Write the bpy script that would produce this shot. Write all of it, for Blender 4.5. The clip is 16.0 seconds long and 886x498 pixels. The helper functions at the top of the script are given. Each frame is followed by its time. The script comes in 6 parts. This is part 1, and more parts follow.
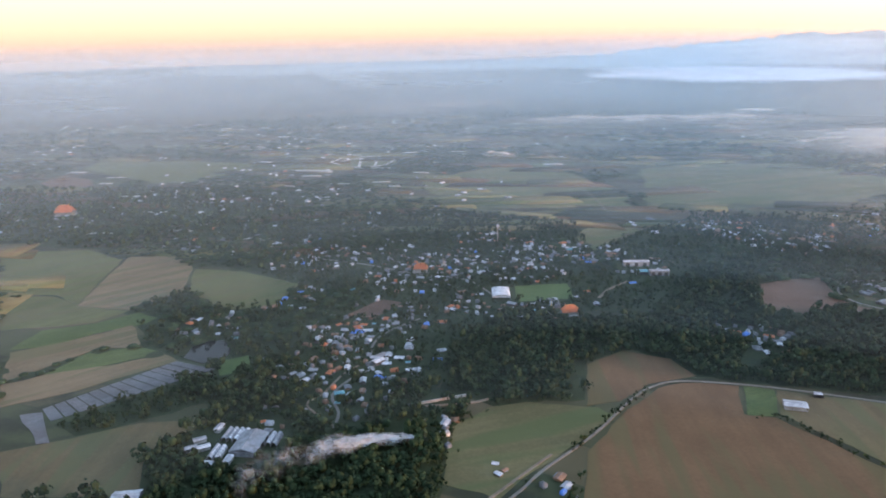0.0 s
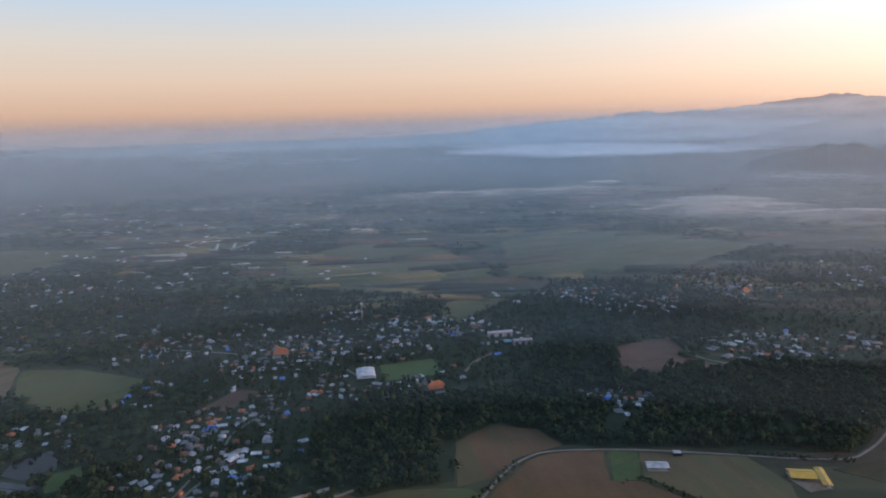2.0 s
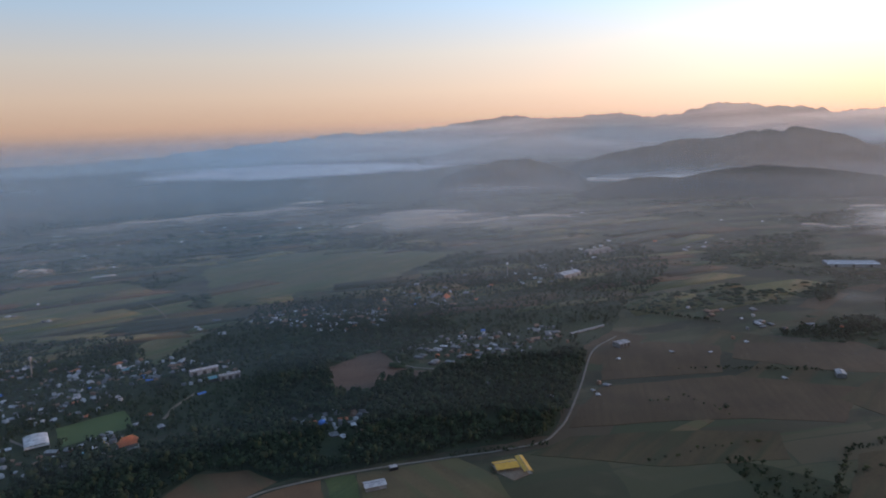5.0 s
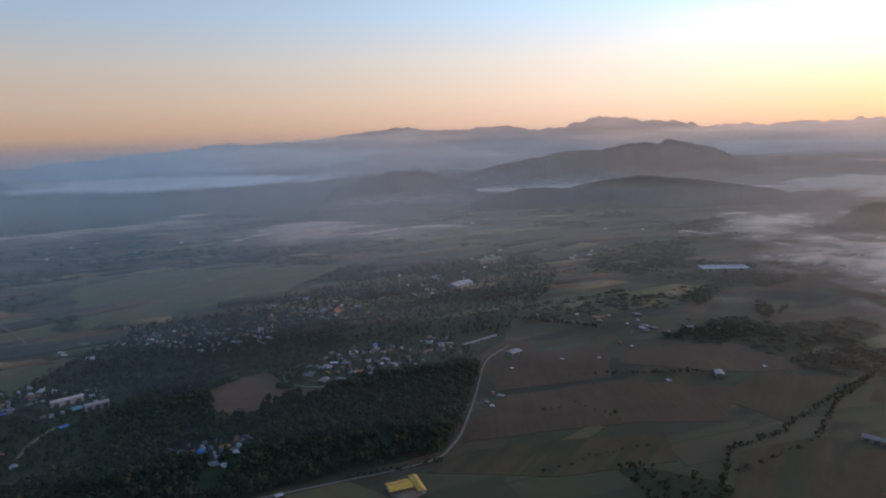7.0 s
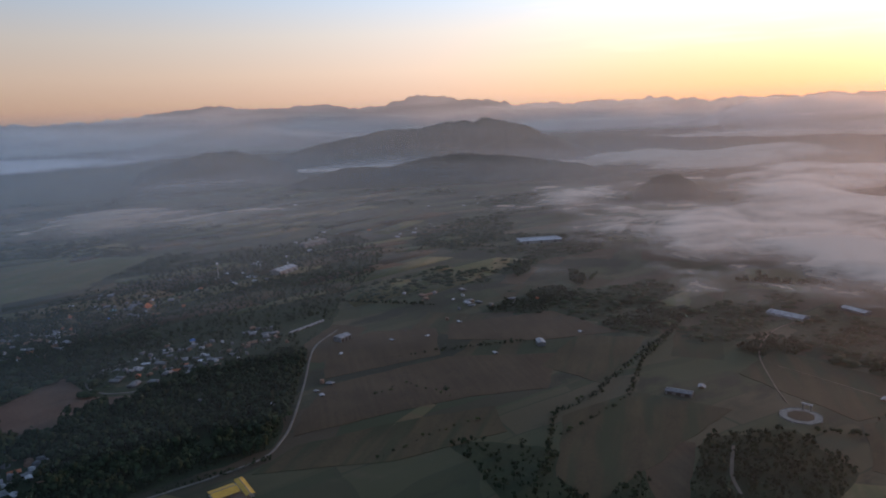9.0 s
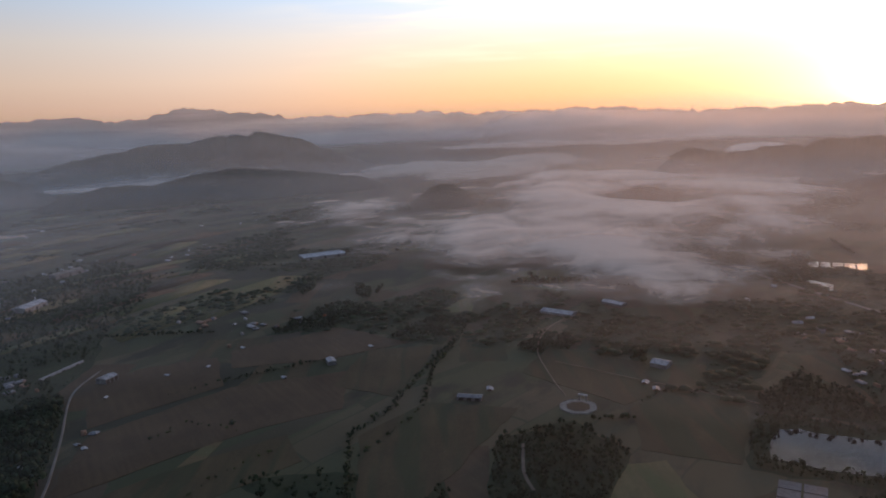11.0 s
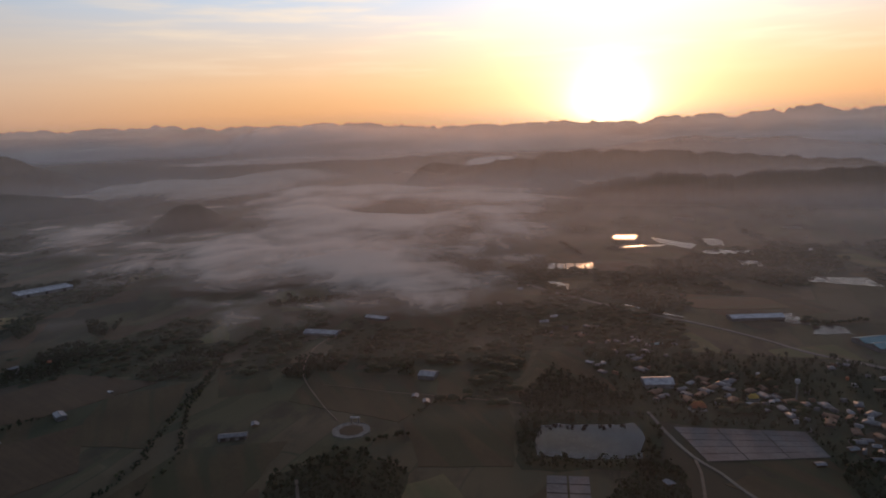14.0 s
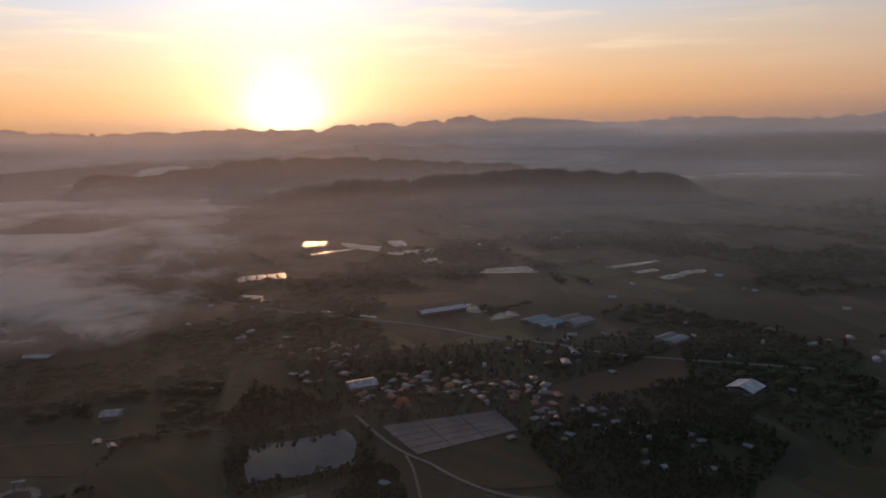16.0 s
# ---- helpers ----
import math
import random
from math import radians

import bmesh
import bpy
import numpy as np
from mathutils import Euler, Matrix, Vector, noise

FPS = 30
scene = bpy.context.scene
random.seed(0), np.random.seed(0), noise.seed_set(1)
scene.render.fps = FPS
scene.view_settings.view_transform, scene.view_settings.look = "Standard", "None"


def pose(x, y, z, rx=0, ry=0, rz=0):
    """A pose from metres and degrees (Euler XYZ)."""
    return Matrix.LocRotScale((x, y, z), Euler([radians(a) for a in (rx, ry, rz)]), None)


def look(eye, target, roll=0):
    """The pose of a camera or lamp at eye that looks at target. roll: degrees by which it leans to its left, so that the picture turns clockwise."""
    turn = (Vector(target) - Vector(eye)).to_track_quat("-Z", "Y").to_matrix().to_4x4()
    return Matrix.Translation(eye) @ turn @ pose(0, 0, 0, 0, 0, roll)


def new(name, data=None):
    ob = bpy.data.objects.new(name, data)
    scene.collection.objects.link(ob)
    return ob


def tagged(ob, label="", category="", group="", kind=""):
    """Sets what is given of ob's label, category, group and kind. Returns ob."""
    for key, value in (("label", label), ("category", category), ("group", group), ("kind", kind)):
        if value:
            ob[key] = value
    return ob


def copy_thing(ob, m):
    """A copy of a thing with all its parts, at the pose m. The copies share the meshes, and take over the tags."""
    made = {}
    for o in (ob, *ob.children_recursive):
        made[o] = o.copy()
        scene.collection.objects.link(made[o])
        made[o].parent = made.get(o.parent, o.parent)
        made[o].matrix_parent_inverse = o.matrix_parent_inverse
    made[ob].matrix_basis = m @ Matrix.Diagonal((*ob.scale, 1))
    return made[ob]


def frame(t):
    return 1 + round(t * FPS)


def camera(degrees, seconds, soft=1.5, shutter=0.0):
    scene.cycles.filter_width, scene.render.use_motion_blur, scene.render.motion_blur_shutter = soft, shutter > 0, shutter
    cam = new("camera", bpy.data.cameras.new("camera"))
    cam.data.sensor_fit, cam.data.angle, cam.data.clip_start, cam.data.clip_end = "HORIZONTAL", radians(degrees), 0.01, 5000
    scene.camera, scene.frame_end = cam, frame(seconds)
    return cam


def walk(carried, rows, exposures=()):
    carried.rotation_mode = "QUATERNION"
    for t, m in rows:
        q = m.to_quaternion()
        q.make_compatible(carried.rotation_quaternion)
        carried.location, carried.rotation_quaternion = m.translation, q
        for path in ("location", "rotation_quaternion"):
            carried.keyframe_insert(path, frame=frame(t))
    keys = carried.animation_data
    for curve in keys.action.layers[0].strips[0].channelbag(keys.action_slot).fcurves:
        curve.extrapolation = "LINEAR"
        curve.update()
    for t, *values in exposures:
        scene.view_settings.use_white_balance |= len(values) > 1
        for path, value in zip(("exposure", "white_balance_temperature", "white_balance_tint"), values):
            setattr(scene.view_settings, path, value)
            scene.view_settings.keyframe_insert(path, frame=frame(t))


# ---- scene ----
cam = camera(64.47, 16.0, soft=1.8)

# seconds, place in metres, heading (counter-clockwise from +y), tilt, lean in degrees
PATH = [
    (0, 39.40, -11.91, 258.62, 13.936, -16.163, -1.320),
    (0.5, 41.06, -7.54, 258.09, 8.810, -12.622, -1.385),
    (1, 42.86, -3.33, 257.52, 3.296, -11.059, -1.105),
    (1.5, 44.84, 0.77, 256.86, 3.711, -11.118, -1.547),
    (2, 47.33, 4.52, 256.21, 3.010, -10.256, -1.674),
    (2.5, 50.09, 7.96, 255.41, 0.969, -10.153, -1.746),
    (3, 52.93, 11.52, 254.41, -2.614, -9.611, -1.854),
    (3.5, 55.47, 15.58, 253.19, -8.727, -9.817, -2.288),
    (4, 58.12, 20.01, 251.81, -17.968, -11.483, -2.153),
    (4.2, 59.19, 21.80, 251.27, -18.277, -9.861, -2.273),
    (6.5, 72.13, 42.04, 246.14, -27.164, -9.091, -2.214),
    (7, 75.10, 45.75, 245.59, -29.134, -8.635, -2.117),
    (7.5, 78.22, 49.21, 245.19, -33.312, -9.211, -2.106),
    (8, 81.41, 52.56, 244.92, -37.812, -9.135, -2.094),
    (8.2, 82.69, 53.91, 244.83, -38.780, -9.480, -2.120),
    (10.3, 96.33, 67.77, 243.87, -53.330, -11.420, -2.640),
    (10.5, 97.70, 68.97, 243.76, -55.101, -11.235, -2.601),
    (11, 101.17, 71.82, 243.46, -61.247, -10.498, -2.437),
    (11.5, 104.60, 74.46, 243.13, -64.121, -10.623, -2.335),
    (12, 108.01, 76.90, 242.78, -65.991, -11.549, -2.332),
    (12.5, 111.71, 79.38, 242.44, -69.925, -11.563, -2.365),
    (13, 115.69, 81.69, 242.03, -73.842, -10.416, -2.181),
    (13.5, 119.90, 84.13, 241.52, -78.033, -9.562, -2.120),
    (14, 124.29, 86.57, 240.95, -81.478, -10.008, -2.218),
    (14.5, 128.71, 88.87, 240.35, -85.641, -10.191, -2.234),
    (15, 133.15, 90.65, 239.67, -92.155, -10.788, -2.054),
    (15.5, 137.50, 92.33, 238.94, -99.124, -11.053, -1.900),
    (16, 141.87, 93.94, 238.20, -107.080, -10.189, -1.819),
]


def bearing(az, el=0.0):
    """The unit vector at an azimuth clockwise from +y and an elevation."""
    a, e = radians(az), radians(el)
    return Vector((math.sin(a) * math.cos(e), math.cos(a) * math.cos(e), math.sin(e)))


def aloft(x, y, z, heading, tilt, lean):
    eye = Vector((x, y, z))
    return look(eye, eye + bearing(-heading, tilt) * 10, lean)


walk(cam, [(t, aloft(*r)) for t, *r in PATH],
     [(0, 0.5, 7050, 10), (0.5, 0.4, 7000, 10), (1.0, -0.1, 6800, 10), (2.5, -0.58, 6500, 10), (4.1, -0.76, 6500, 10), (7, -1.15, 6500, 11), (8.2, -1.25, 6520, 12), (10.5, -1.4, 6600, 13), (11, -1.5, 6650, 14), (12.5, -1.84, 6900, 15), (14.5, -2.15, 7200, 16), (16, -2.22, 7300, 17)])

# ---- sky and sun ----
SUN_AZ, SUN_EL = 95.0, 0.9
HUB = Vector((100, 55, 245))      # middle of the flight


def link(tree, a, b):
    tree.links.new(a, b)


def node(tree, kind, **values):
    n = tree.nodes.new(kind)
    for k, v in values.items():
        n.inputs[k].default_value = v
    return n


def math_node(tree, op, a, b=None, c=None, clamp=False):
    n = tree.nodes.new("ShaderNodeMath")
    n.operation, n.use_clamp = op, clamp
    for i, v in enumerate((a, b, c)):
        if v is None:
            continue
        if isinstance(v, (int, float)):
            n.inputs[i].default_value = v
        else:
            tree.links.new(v, n.inputs[i])
    return n.outputs[0]


def ramp_node(tree, fac, stops, mode="LINEAR"):
    n = tree.nodes.new("ShaderNodeValToRGB")
    n.color_ramp.interpolation = mode
    els = n.color_ramp.elements
    while len(els) < len(stops):
        els.new(0.5)
    for e, (p, c) in zip(els, stops):
        e.position, e.color = p, (*c, 1) if len(c) == 3 else c
    tree.links.new(fac, n.inputs[0])
    return n.outputs[0]


def smooth_step(tree, v, lo, hi):
    n = tree.nodes.new("ShaderNodeMapRange")
    n.interpolation_type = "SMOOTHSTEP"
    n.inputs["From Min"].default_value, n.inputs["From Max"].default_value = lo, hi
    tree.links.new(v, n.inputs["Value"])
    return n.outputs["Result"]


def mix_rgb(tree, fac, a, b, blend="MIX"):
    n = tree.nodes.new("ShaderNodeMix")
    n.data_type, n.blend_type = "RGBA", blend
    for sock, v in ((n.inputs[0], fac), (n.inputs[6], a), (n.inputs[7], b)):
        if isinstance(v, (int, float)):
            sock.default_value = v
        elif isinstance(v, tuple):
            sock.default_value = (*v, 1)
        else:
            tree.links.new(v, sock)
    return n.outputs[2]


def make_world():
    w = bpy.data.worlds.new("dawn_sky")
    w.use_nodes = True
    scene.world = w
    t = w.node_tree
    t.nodes.clear()
    out, bg = t.nodes.new("ShaderNodeOutputWorld"), t.nodes.new("ShaderNodeBackground")
    co = t.nodes.new("ShaderNodeTexCoord")
    sep = t.nodes.new("ShaderNodeSeparateXYZ")
    link(t, co.outputs["Generated"], sep.inputs[0])
    el = math_node(t, "MAXIMUM", sep.outputs[2], 0.0)
    # soft bands of high thin cloud, stretched along the horizon
    stretch = t.nodes.new("ShaderNodeMapping")
    stretch.inputs["Scale"].default_value = (2.2, 2.2, 26)
    link(t, co.outputs["Generated"], stretch.inputs[0])
    cloud = node(t, "ShaderNodeTexNoise", Scale=2.3, Detail=6, Roughness=0.55)
    link(t, stretch.outputs[0], cloud.inputs["Vector"])
    wisp = math_node(t, "MULTIPLY", smooth_step(t, cloud.outputs["Fac"], 0.45, 0.72), smooth_step(t, el, 0.04, 0.12))
    colour = ramp_node(t, el, [(0.0, (0.70, 0.46, 0.37)), (0.025, (0.92, 0.63, 0.47)), (0.06, (1.00, 0.78, 0.63)), (0.11, (0.93, 0.87, 0.82)),
                               (0.17, (0.66, 0.86, 1.10)), (0.35, (0.38, 0.54, 0.80)), (1.0, (0.22, 0.34, 0.58))])
    d = t.nodes.new("ShaderNodeVectorMath")
    d.operation = "DOT_PRODUCT"
    link(t, co.outputs["Generated"], d.inputs[0])
    d.inputs[1].default_value = bearing(SUN_AZ, SUN_EL)
    half = math_node(t, "MULTIPLY_ADD", d.outputs["Value"], 0.5, 0.5, clamp=True)
    broad = math_node(t, "MULTIPLY_ADD", math_node(t, "POWER", half, 4.0), 2.9, 1.09)
    near = math_node(t, "MULTIPLY", math_node(t, "POWER", half, 60.0), 1.4)
    mid = math_node(t, "MULTIPLY", math_node(t, "POWER", half, 260.0), 2.3)
    tight = math_node(t, "MULTIPLY", math_node(t, "POWER", half, 700.0), 2.6)
    core = math_node(t, "MULTIPLY", math_node(t, "POWER", half, 2200.0), 9.0)
    lit = mix_rgb(t, 1.0, colour, broad, "MULTIPLY")
    low = math_node(t, "MULTIPLY", smooth_step(t, half, 0.78, 0.99), math_node(t, "SUBTRACT", 1.0, smooth_step(t, el, 0.02, 0.17)))
    lit = mix_rgb(t, low, lit, mix_rgb(t, 1.0, lit, (1.06, 0.86, 0.55), "MULTIPLY"))
    wisp = math_node(t, "MULTIPLY", wisp, smooth_step(t, half, 0.8, 0.97))
    lit = mix_rgb(t, math_node(t, "MULTIPLY", wisp, 0.6), lit, mix_rgb(t, 1.0, (1.25, 1.08, 0.84), broad, "MULTIPLY"))
    for amount, tint in ((near, (1.0, 0.86, 0.64)), (mid, (1.0, 0.82, 0.52)), (tight, (1.0, 0.76, 0.38)), (core, (1.0, 0.85, 0.58))):
        lit = mix_rgb(t, 1.0, lit, mix_rgb(t, 1.0, tint, amount, "MULTIPLY"), "ADD")
    sky = t.nodes.new("ShaderNodeTexSky")
    sky.sky_type, sky.sun_disc = "NISHITA", False
    sky.sun_elevation, sky.sun_rotation = radians(2.0), radians(SUN_AZ)
    sky.air_density, sky.dust_density = 1.3, 2.5
    lit = mix_rgb(t, 1.0, lit, mix_rgb(t, 1.0, sky.outputs[0], (0.05, 0.05, 0.05), "MULTIPLY"), "ADD")
    link(t, lit, bg.inputs[0])
    bg.inputs[1].default_value = 1.0
    link(t, bg.outputs[0], out.inputs[0])


make_world()
scene.cycles.transparent_max_bounces = 48      # sight lines pass many thin veils of haze
sun = new("sun", bpy.data.lights.new("sun", "SUN"))
sun.data.energy, sun.data.angle, sun.data.color = 4.4, radians(7), (1.0, 0.50, 0.24)
sun.data.specular_factor = 0.2
sun.matrix_world = look(bearing(SUN_AZ, 6.8) * 4000, (0, 0, 0))

# ---- materials ----


def surface(name, dark, light, patch, grain, rough=0.9, bump=0.0, metal=0.0, per_piece=0.0, spec=0.3):
    """A surface that varies between two colours over patches (metres) and fine grain (metres)."""
    m = bpy.data.materials.new(name)
    m.use_nodes = True
    t = m.node_tree
    b = t.nodes["Principled BSDF"]
    geo = t.nodes.new("ShaderNodeNewGeometry")
    n1 = node(t, "ShaderNodeTexNoise", Scale=1.0 / patch, Detail=4, Roughness=0.6)
    n2 = node(t, "ShaderNodeTexNoise", Scale=1.0 / grain, Detail=5, Roughness=0.65)
    for n in (n1, n2):
        link(t, geo.outputs["Position"], n.inputs["Vector"])
    f = math_node(t, "ADD", math_node(t, "MULTIPLY", n1.outputs["Fac"], 1.3), math_node(t, "MULTIPLY", n2.outputs["Fac"], 0.9))
    f = smooth_step(t, f, 0.75, 1.45)
    c = mix_rgb(t, f, tuple(dark), tuple(light))
    if per_piece:
        info = t.nodes.new("ShaderNodeObjectInfo")
        k = math_node(t, "MULTIPLY_ADD", info.outputs["Random"], 2 * per_piece, 1 - per_piece)
        c = mix_rgb(t, 1.0, c, k, "MULTIPLY")
    link(t, c, b.inputs["Base Color"])
    b.inputs["Roughness"].default_value, b.inputs["Metallic"].default_value = rough, metal
    b.inputs["Specular IOR Level"].default_value = spec
    if bump:
        bp = node(t, "ShaderNodeBump", Strength=0.6, Distance=bump)
        link(t, n2.outputs["Fac"], bp.inputs["Height"])
        link(t, bp.outputs[0], b.inputs["Normal"])
    return m


def rowed(name, dark, light, turn, pitch, patch, rough=0.95, tinge=None):
    """Field with drilled rows at a heading (degrees) and a row pitch (metres)."""
    m = surface(name, dark, light, patch, 3.0, rough)
    t = m.node_tree
    b = t.nodes["Principled BSDF"]
    old = b.inputs["Base Color"].links[0].from_socket
    geo = t.nodes.new("ShaderNodeNewGeometry")
    mp = t.nodes.new("ShaderNodeMapping")
    mp.inputs["Rotation"].default_value = (0, 0, radians(turn))
    link(t, geo.outputs["Position"], mp.inputs[0])
    sep = t.nodes.new("ShaderNodeSeparateXYZ")
    link(t, mp.outputs[0], sep.inputs[0])
    n = node(t, "ShaderNodeTexNoise", Scale=1.0, Detail=3)
    st = t.nodes.new("ShaderNodeMapping")
    st.inputs["Scale"].default_value = (1 / pitch, 0.012, 0.01)
    link(t, mp.outputs[0], st.inputs[0])
    link(t, st.outputs[0], n.inputs["Vector"])
    f = smooth_step(t, n.outputs["Fac"], 0.35, 0.65)
    k = math_node(t, "MULTIPLY_ADD", f, 0.14, 0.92)
    c = mix_rgb(t, 1.0, old, k, "MULTIPLY")
    if tinge:
        strip = node(t, "ShaderNodeTexNoise", Scale=0.45, Detail=2)
        link(t, st.outputs[0], strip.inputs["Vector"])
        c = mix_rgb(t, math_node(t, "MULTIPLY", smooth_step(t, strip.outputs["Fac"], 0.46, 0.6), 0.75), c, tinge)
    link(t, c, b.inputs["Base Color"])
    return m


def ground_material():
    m = surface("ground_earth", (0.019, 0.019, 0.012), (0.038, 0.034, 0.022), 260, 7)
    t = m.node_tree
    b = t.nodes["Principled BSDF"]
    old = b.inputs["Base Color"].links[0].from_socket
    geo = t.nodes.new("ShaderNodeNewGeometry")
    warp = node(t, "ShaderNodeTexNoise", Scale=0.006, Detail=2)
    link(t, geo.outputs["Position"], warp.inputs["Vector"])
    mp = t.nodes.new("ShaderNodeMapping")
    mp.inputs["Rotation"].default_value = (0, 0, radians(17))
    mp.inputs["Scale"].default_value = (1 / 150, 1 / 85, 0)
    link(t, geo.outputs["Position"], mp.inputs[0])
    off = t.nodes.new("ShaderNodeVectorMath")
    off.operation = "MULTIPLY_ADD"
    off.inputs[1].default_value = (0.7, 0.7, 0)
    link(t, warp.outputs["Color"], off.inputs[0])
    link(t, mp.outputs[0], off.inputs[2])
    tone = None
    for k, (wide, high, shift) in enumerate(((1.0, 0.5, 0.0), (2.3, 1.4, 3.1))):
        br = node(t, "ShaderNodeTexBrick", Scale=1.0 / (1 + k * 1.2))
        br.inputs["Color1"].default_value, br.inputs["Color2"].default_value = (0, 0, 0, 1), (1, 1, 1, 1)
        br.inputs["Mortar"].default_value = (0.35, 0.35, 0.35, 1)
        br.inputs["Mortar Size"].default_value, br.inputs["Bias"].default_value = 0.012, 0.0
        br.inputs["Brick Width"].default_value, br.inputs["Row Height"].default_value = wide, high
        br.offset, br.squash, br.squash_frequency = 0.37, 1.6, 3
        link(t, off.outputs[0], br.inputs["Vector"])
        tone = br.outputs["Color"] if tone is None else mix_rgb(t, 0.5, tone, br.outputs["Color"])
        if not k:
            bund = br.outputs["Fac"]
    field = ramp_node(t, tone, [(0.0, (0.062, 0.052, 0.030)), (0.2, (0.038, 0.052, 0.022)), (0.36, (0.090, 0.074, 0.042)), (0.5, (0.055, 0.066, 0.030)),
                                (0.62, (0.030, 0.042, 0.019)), (0.8, (0.066, 0.048, 0.030)), (1.0, (0.056, 0.064, 0.031))])
    c = mix_rgb(t, 0.85, old, field)
    c = mix_rgb(t, math_node(t, "MULTIPLY", bund, 0.5), c, (0.030, 0.040, 0.020))
    long = t.nodes.new("ShaderNodeMapping")
    long.inputs["Scale"].default_value, long.inputs["Rotation"].default_value = (1 / 210, 1 / 120, 0), (0, 0, radians(-8))
    link(t, geo.outputs["Position"], long.inputs[0])
    scrub = node(t, "ShaderNodeTexNoise", Scale=1.0, Detail=7, Roughness=0.62)
    link(t, long.outputs[0], scrub.inputs["Vector"])
    c = mix_rgb(t, smooth_step(t, scrub.outputs["Fac"], 0.5, 0.6), c, (0.022, 0.028, 0.015))
    bare = node(t, "ShaderNodeTexNoise", Scale=0.013, Detail=5, Roughness=0.6)
    link(t, geo.outputs["Position"], bare.inputs["Vector"])
    c = mix_rgb(t, math_node(t, "MULTIPLY", smooth_step(t, bare.outputs["Fac"], 0.6, 0.72), 0.5), c, (0.10, 0.08, 0.05))
    link(t, c, b.inputs["Base Color"])
    return m


def leaf_material(name, dark, light):
    m = bpy.data.materials.new(name)
    m.use_nodes = True
    t = m.node_tree
    b = t.nodes["Principled BSDF"]
    geo = t.nodes.new("ShaderNodeNewGeometry")
    big = node(t, "ShaderNodeTexNoise", Scale=0.085, Detail=2)
    link(t, geo.outputs["Position"], big.inputs["Vector"])
    f = math_node(t, "ADD", math_node(t, "MULTIPLY", smooth_step(t, big.outputs["Fac"], 0.3, 0.7), 0.6),
                  math_node(t, "MULTIPLY", geo.outputs["Random Per Island"], 0.4))
    link(t, mix_rgb(t, f, dark, light), b.inputs["Base Color"])
    b.inputs["Roughness"].default_value = 0.8
    b.inputs["Specular IOR Level"].default_value = 0.1
    return m


def water_material():
    m = surface("muddy_pond_water", (0.010, 0.013, 0.012), (0.018, 0.020, 0.018), 40, 2.0, 0.06, spec=0.3)
    m.node_tree.nodes["Principled BSDF"].inputs["IOR"].default_value = 1.33
    return m


def flooded_material():
    """Shallow flood water broken by muddy stubble."""
    m = water_material()
    m.name = "flooded_stubble"
    t = m.node_tree
    water = t.nodes["Principled BSDF"]
    water.inputs["IOR"].default_value = 1.33
    water.inputs["Roughness"].default_value, water.inputs["Specular IOR Level"].default_value = 0.12, 0.4
    mud = t.nodes.new("ShaderNodeBsdfPrincipled")
    mud.inputs["Base Color"].default_value, mud.inputs["Roughness"].default_value = (0.045, 0.036, 0.027, 1), 0.85
    geo = t.nodes.new("ShaderNodeNewGeometry")
    n = node(t, "ShaderNodeTexNoise", Scale=0.11, Detail=6, Roughness=0.65)
    link(t, geo.outputs["Position"], n.inputs["Vector"])
    mix = t.nodes.new("ShaderNodeMixShader")
    link(t, math_node(t, "MULTIPLY", smooth_step(t, n.outputs["Fac"], 0.36, 0.47), 0.62), mix.inputs[0])
    link(t, mud.outputs[0], mix.inputs[1])
    link(t, water.outputs[0], mix.inputs[2])
    link(t, mix.outputs[0], t.nodes["Material Output"].inputs["Surface"])
    return m


def haze_material(name, share, white=(0.63, 0.82, 1.0), warm=None):
    """Thin standing haze, as thick as the mesh says, with faint level streaks; warm: its eastern tint, sunrise glow put
    into the colour.
    """
    m = bpy.data.materials.new(name)
    m.use_nodes = True
    t = m.node_tree
    t.nodes.remove(t.nodes["Principled BSDF"])
    geo = t.nodes.new("ShaderNodeNewGeometry")
    thick = t.nodes.new("ShaderNodeAttribute")
    thick.attribute_name = "thick"
    mp = t.nodes.new("ShaderNodeMapping")
    mp.inputs["Scale"].default_value = (0.0012, 0.0012, 0.016)
    link(t, geo.outputs["Position"], mp.inputs[0])
    n = node(t, "ShaderNodeTexNoise", Scale=1.0, Detail=5, Roughness=0.55)
    link(t, mp.outputs[0], n.inputs["Vector"])
    k = math_node(t, "MULTIPLY_ADD", smooth_step(t, n.outputs["Fac"], 0.3, 0.7), 0.5, 0.75)
    a = math_node(t, "MULTIPLY", thick.outputs["Fac"], k, clamp=True)
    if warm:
        sun_tint = t.nodes.new("ShaderNodeAttribute")
        sun_tint.attribute_name = "sun_tint"
        white = mix_rgb(t, sun_tint.outputs["Fac"], white, warm)
    veil(t, a, white, share)
    return m


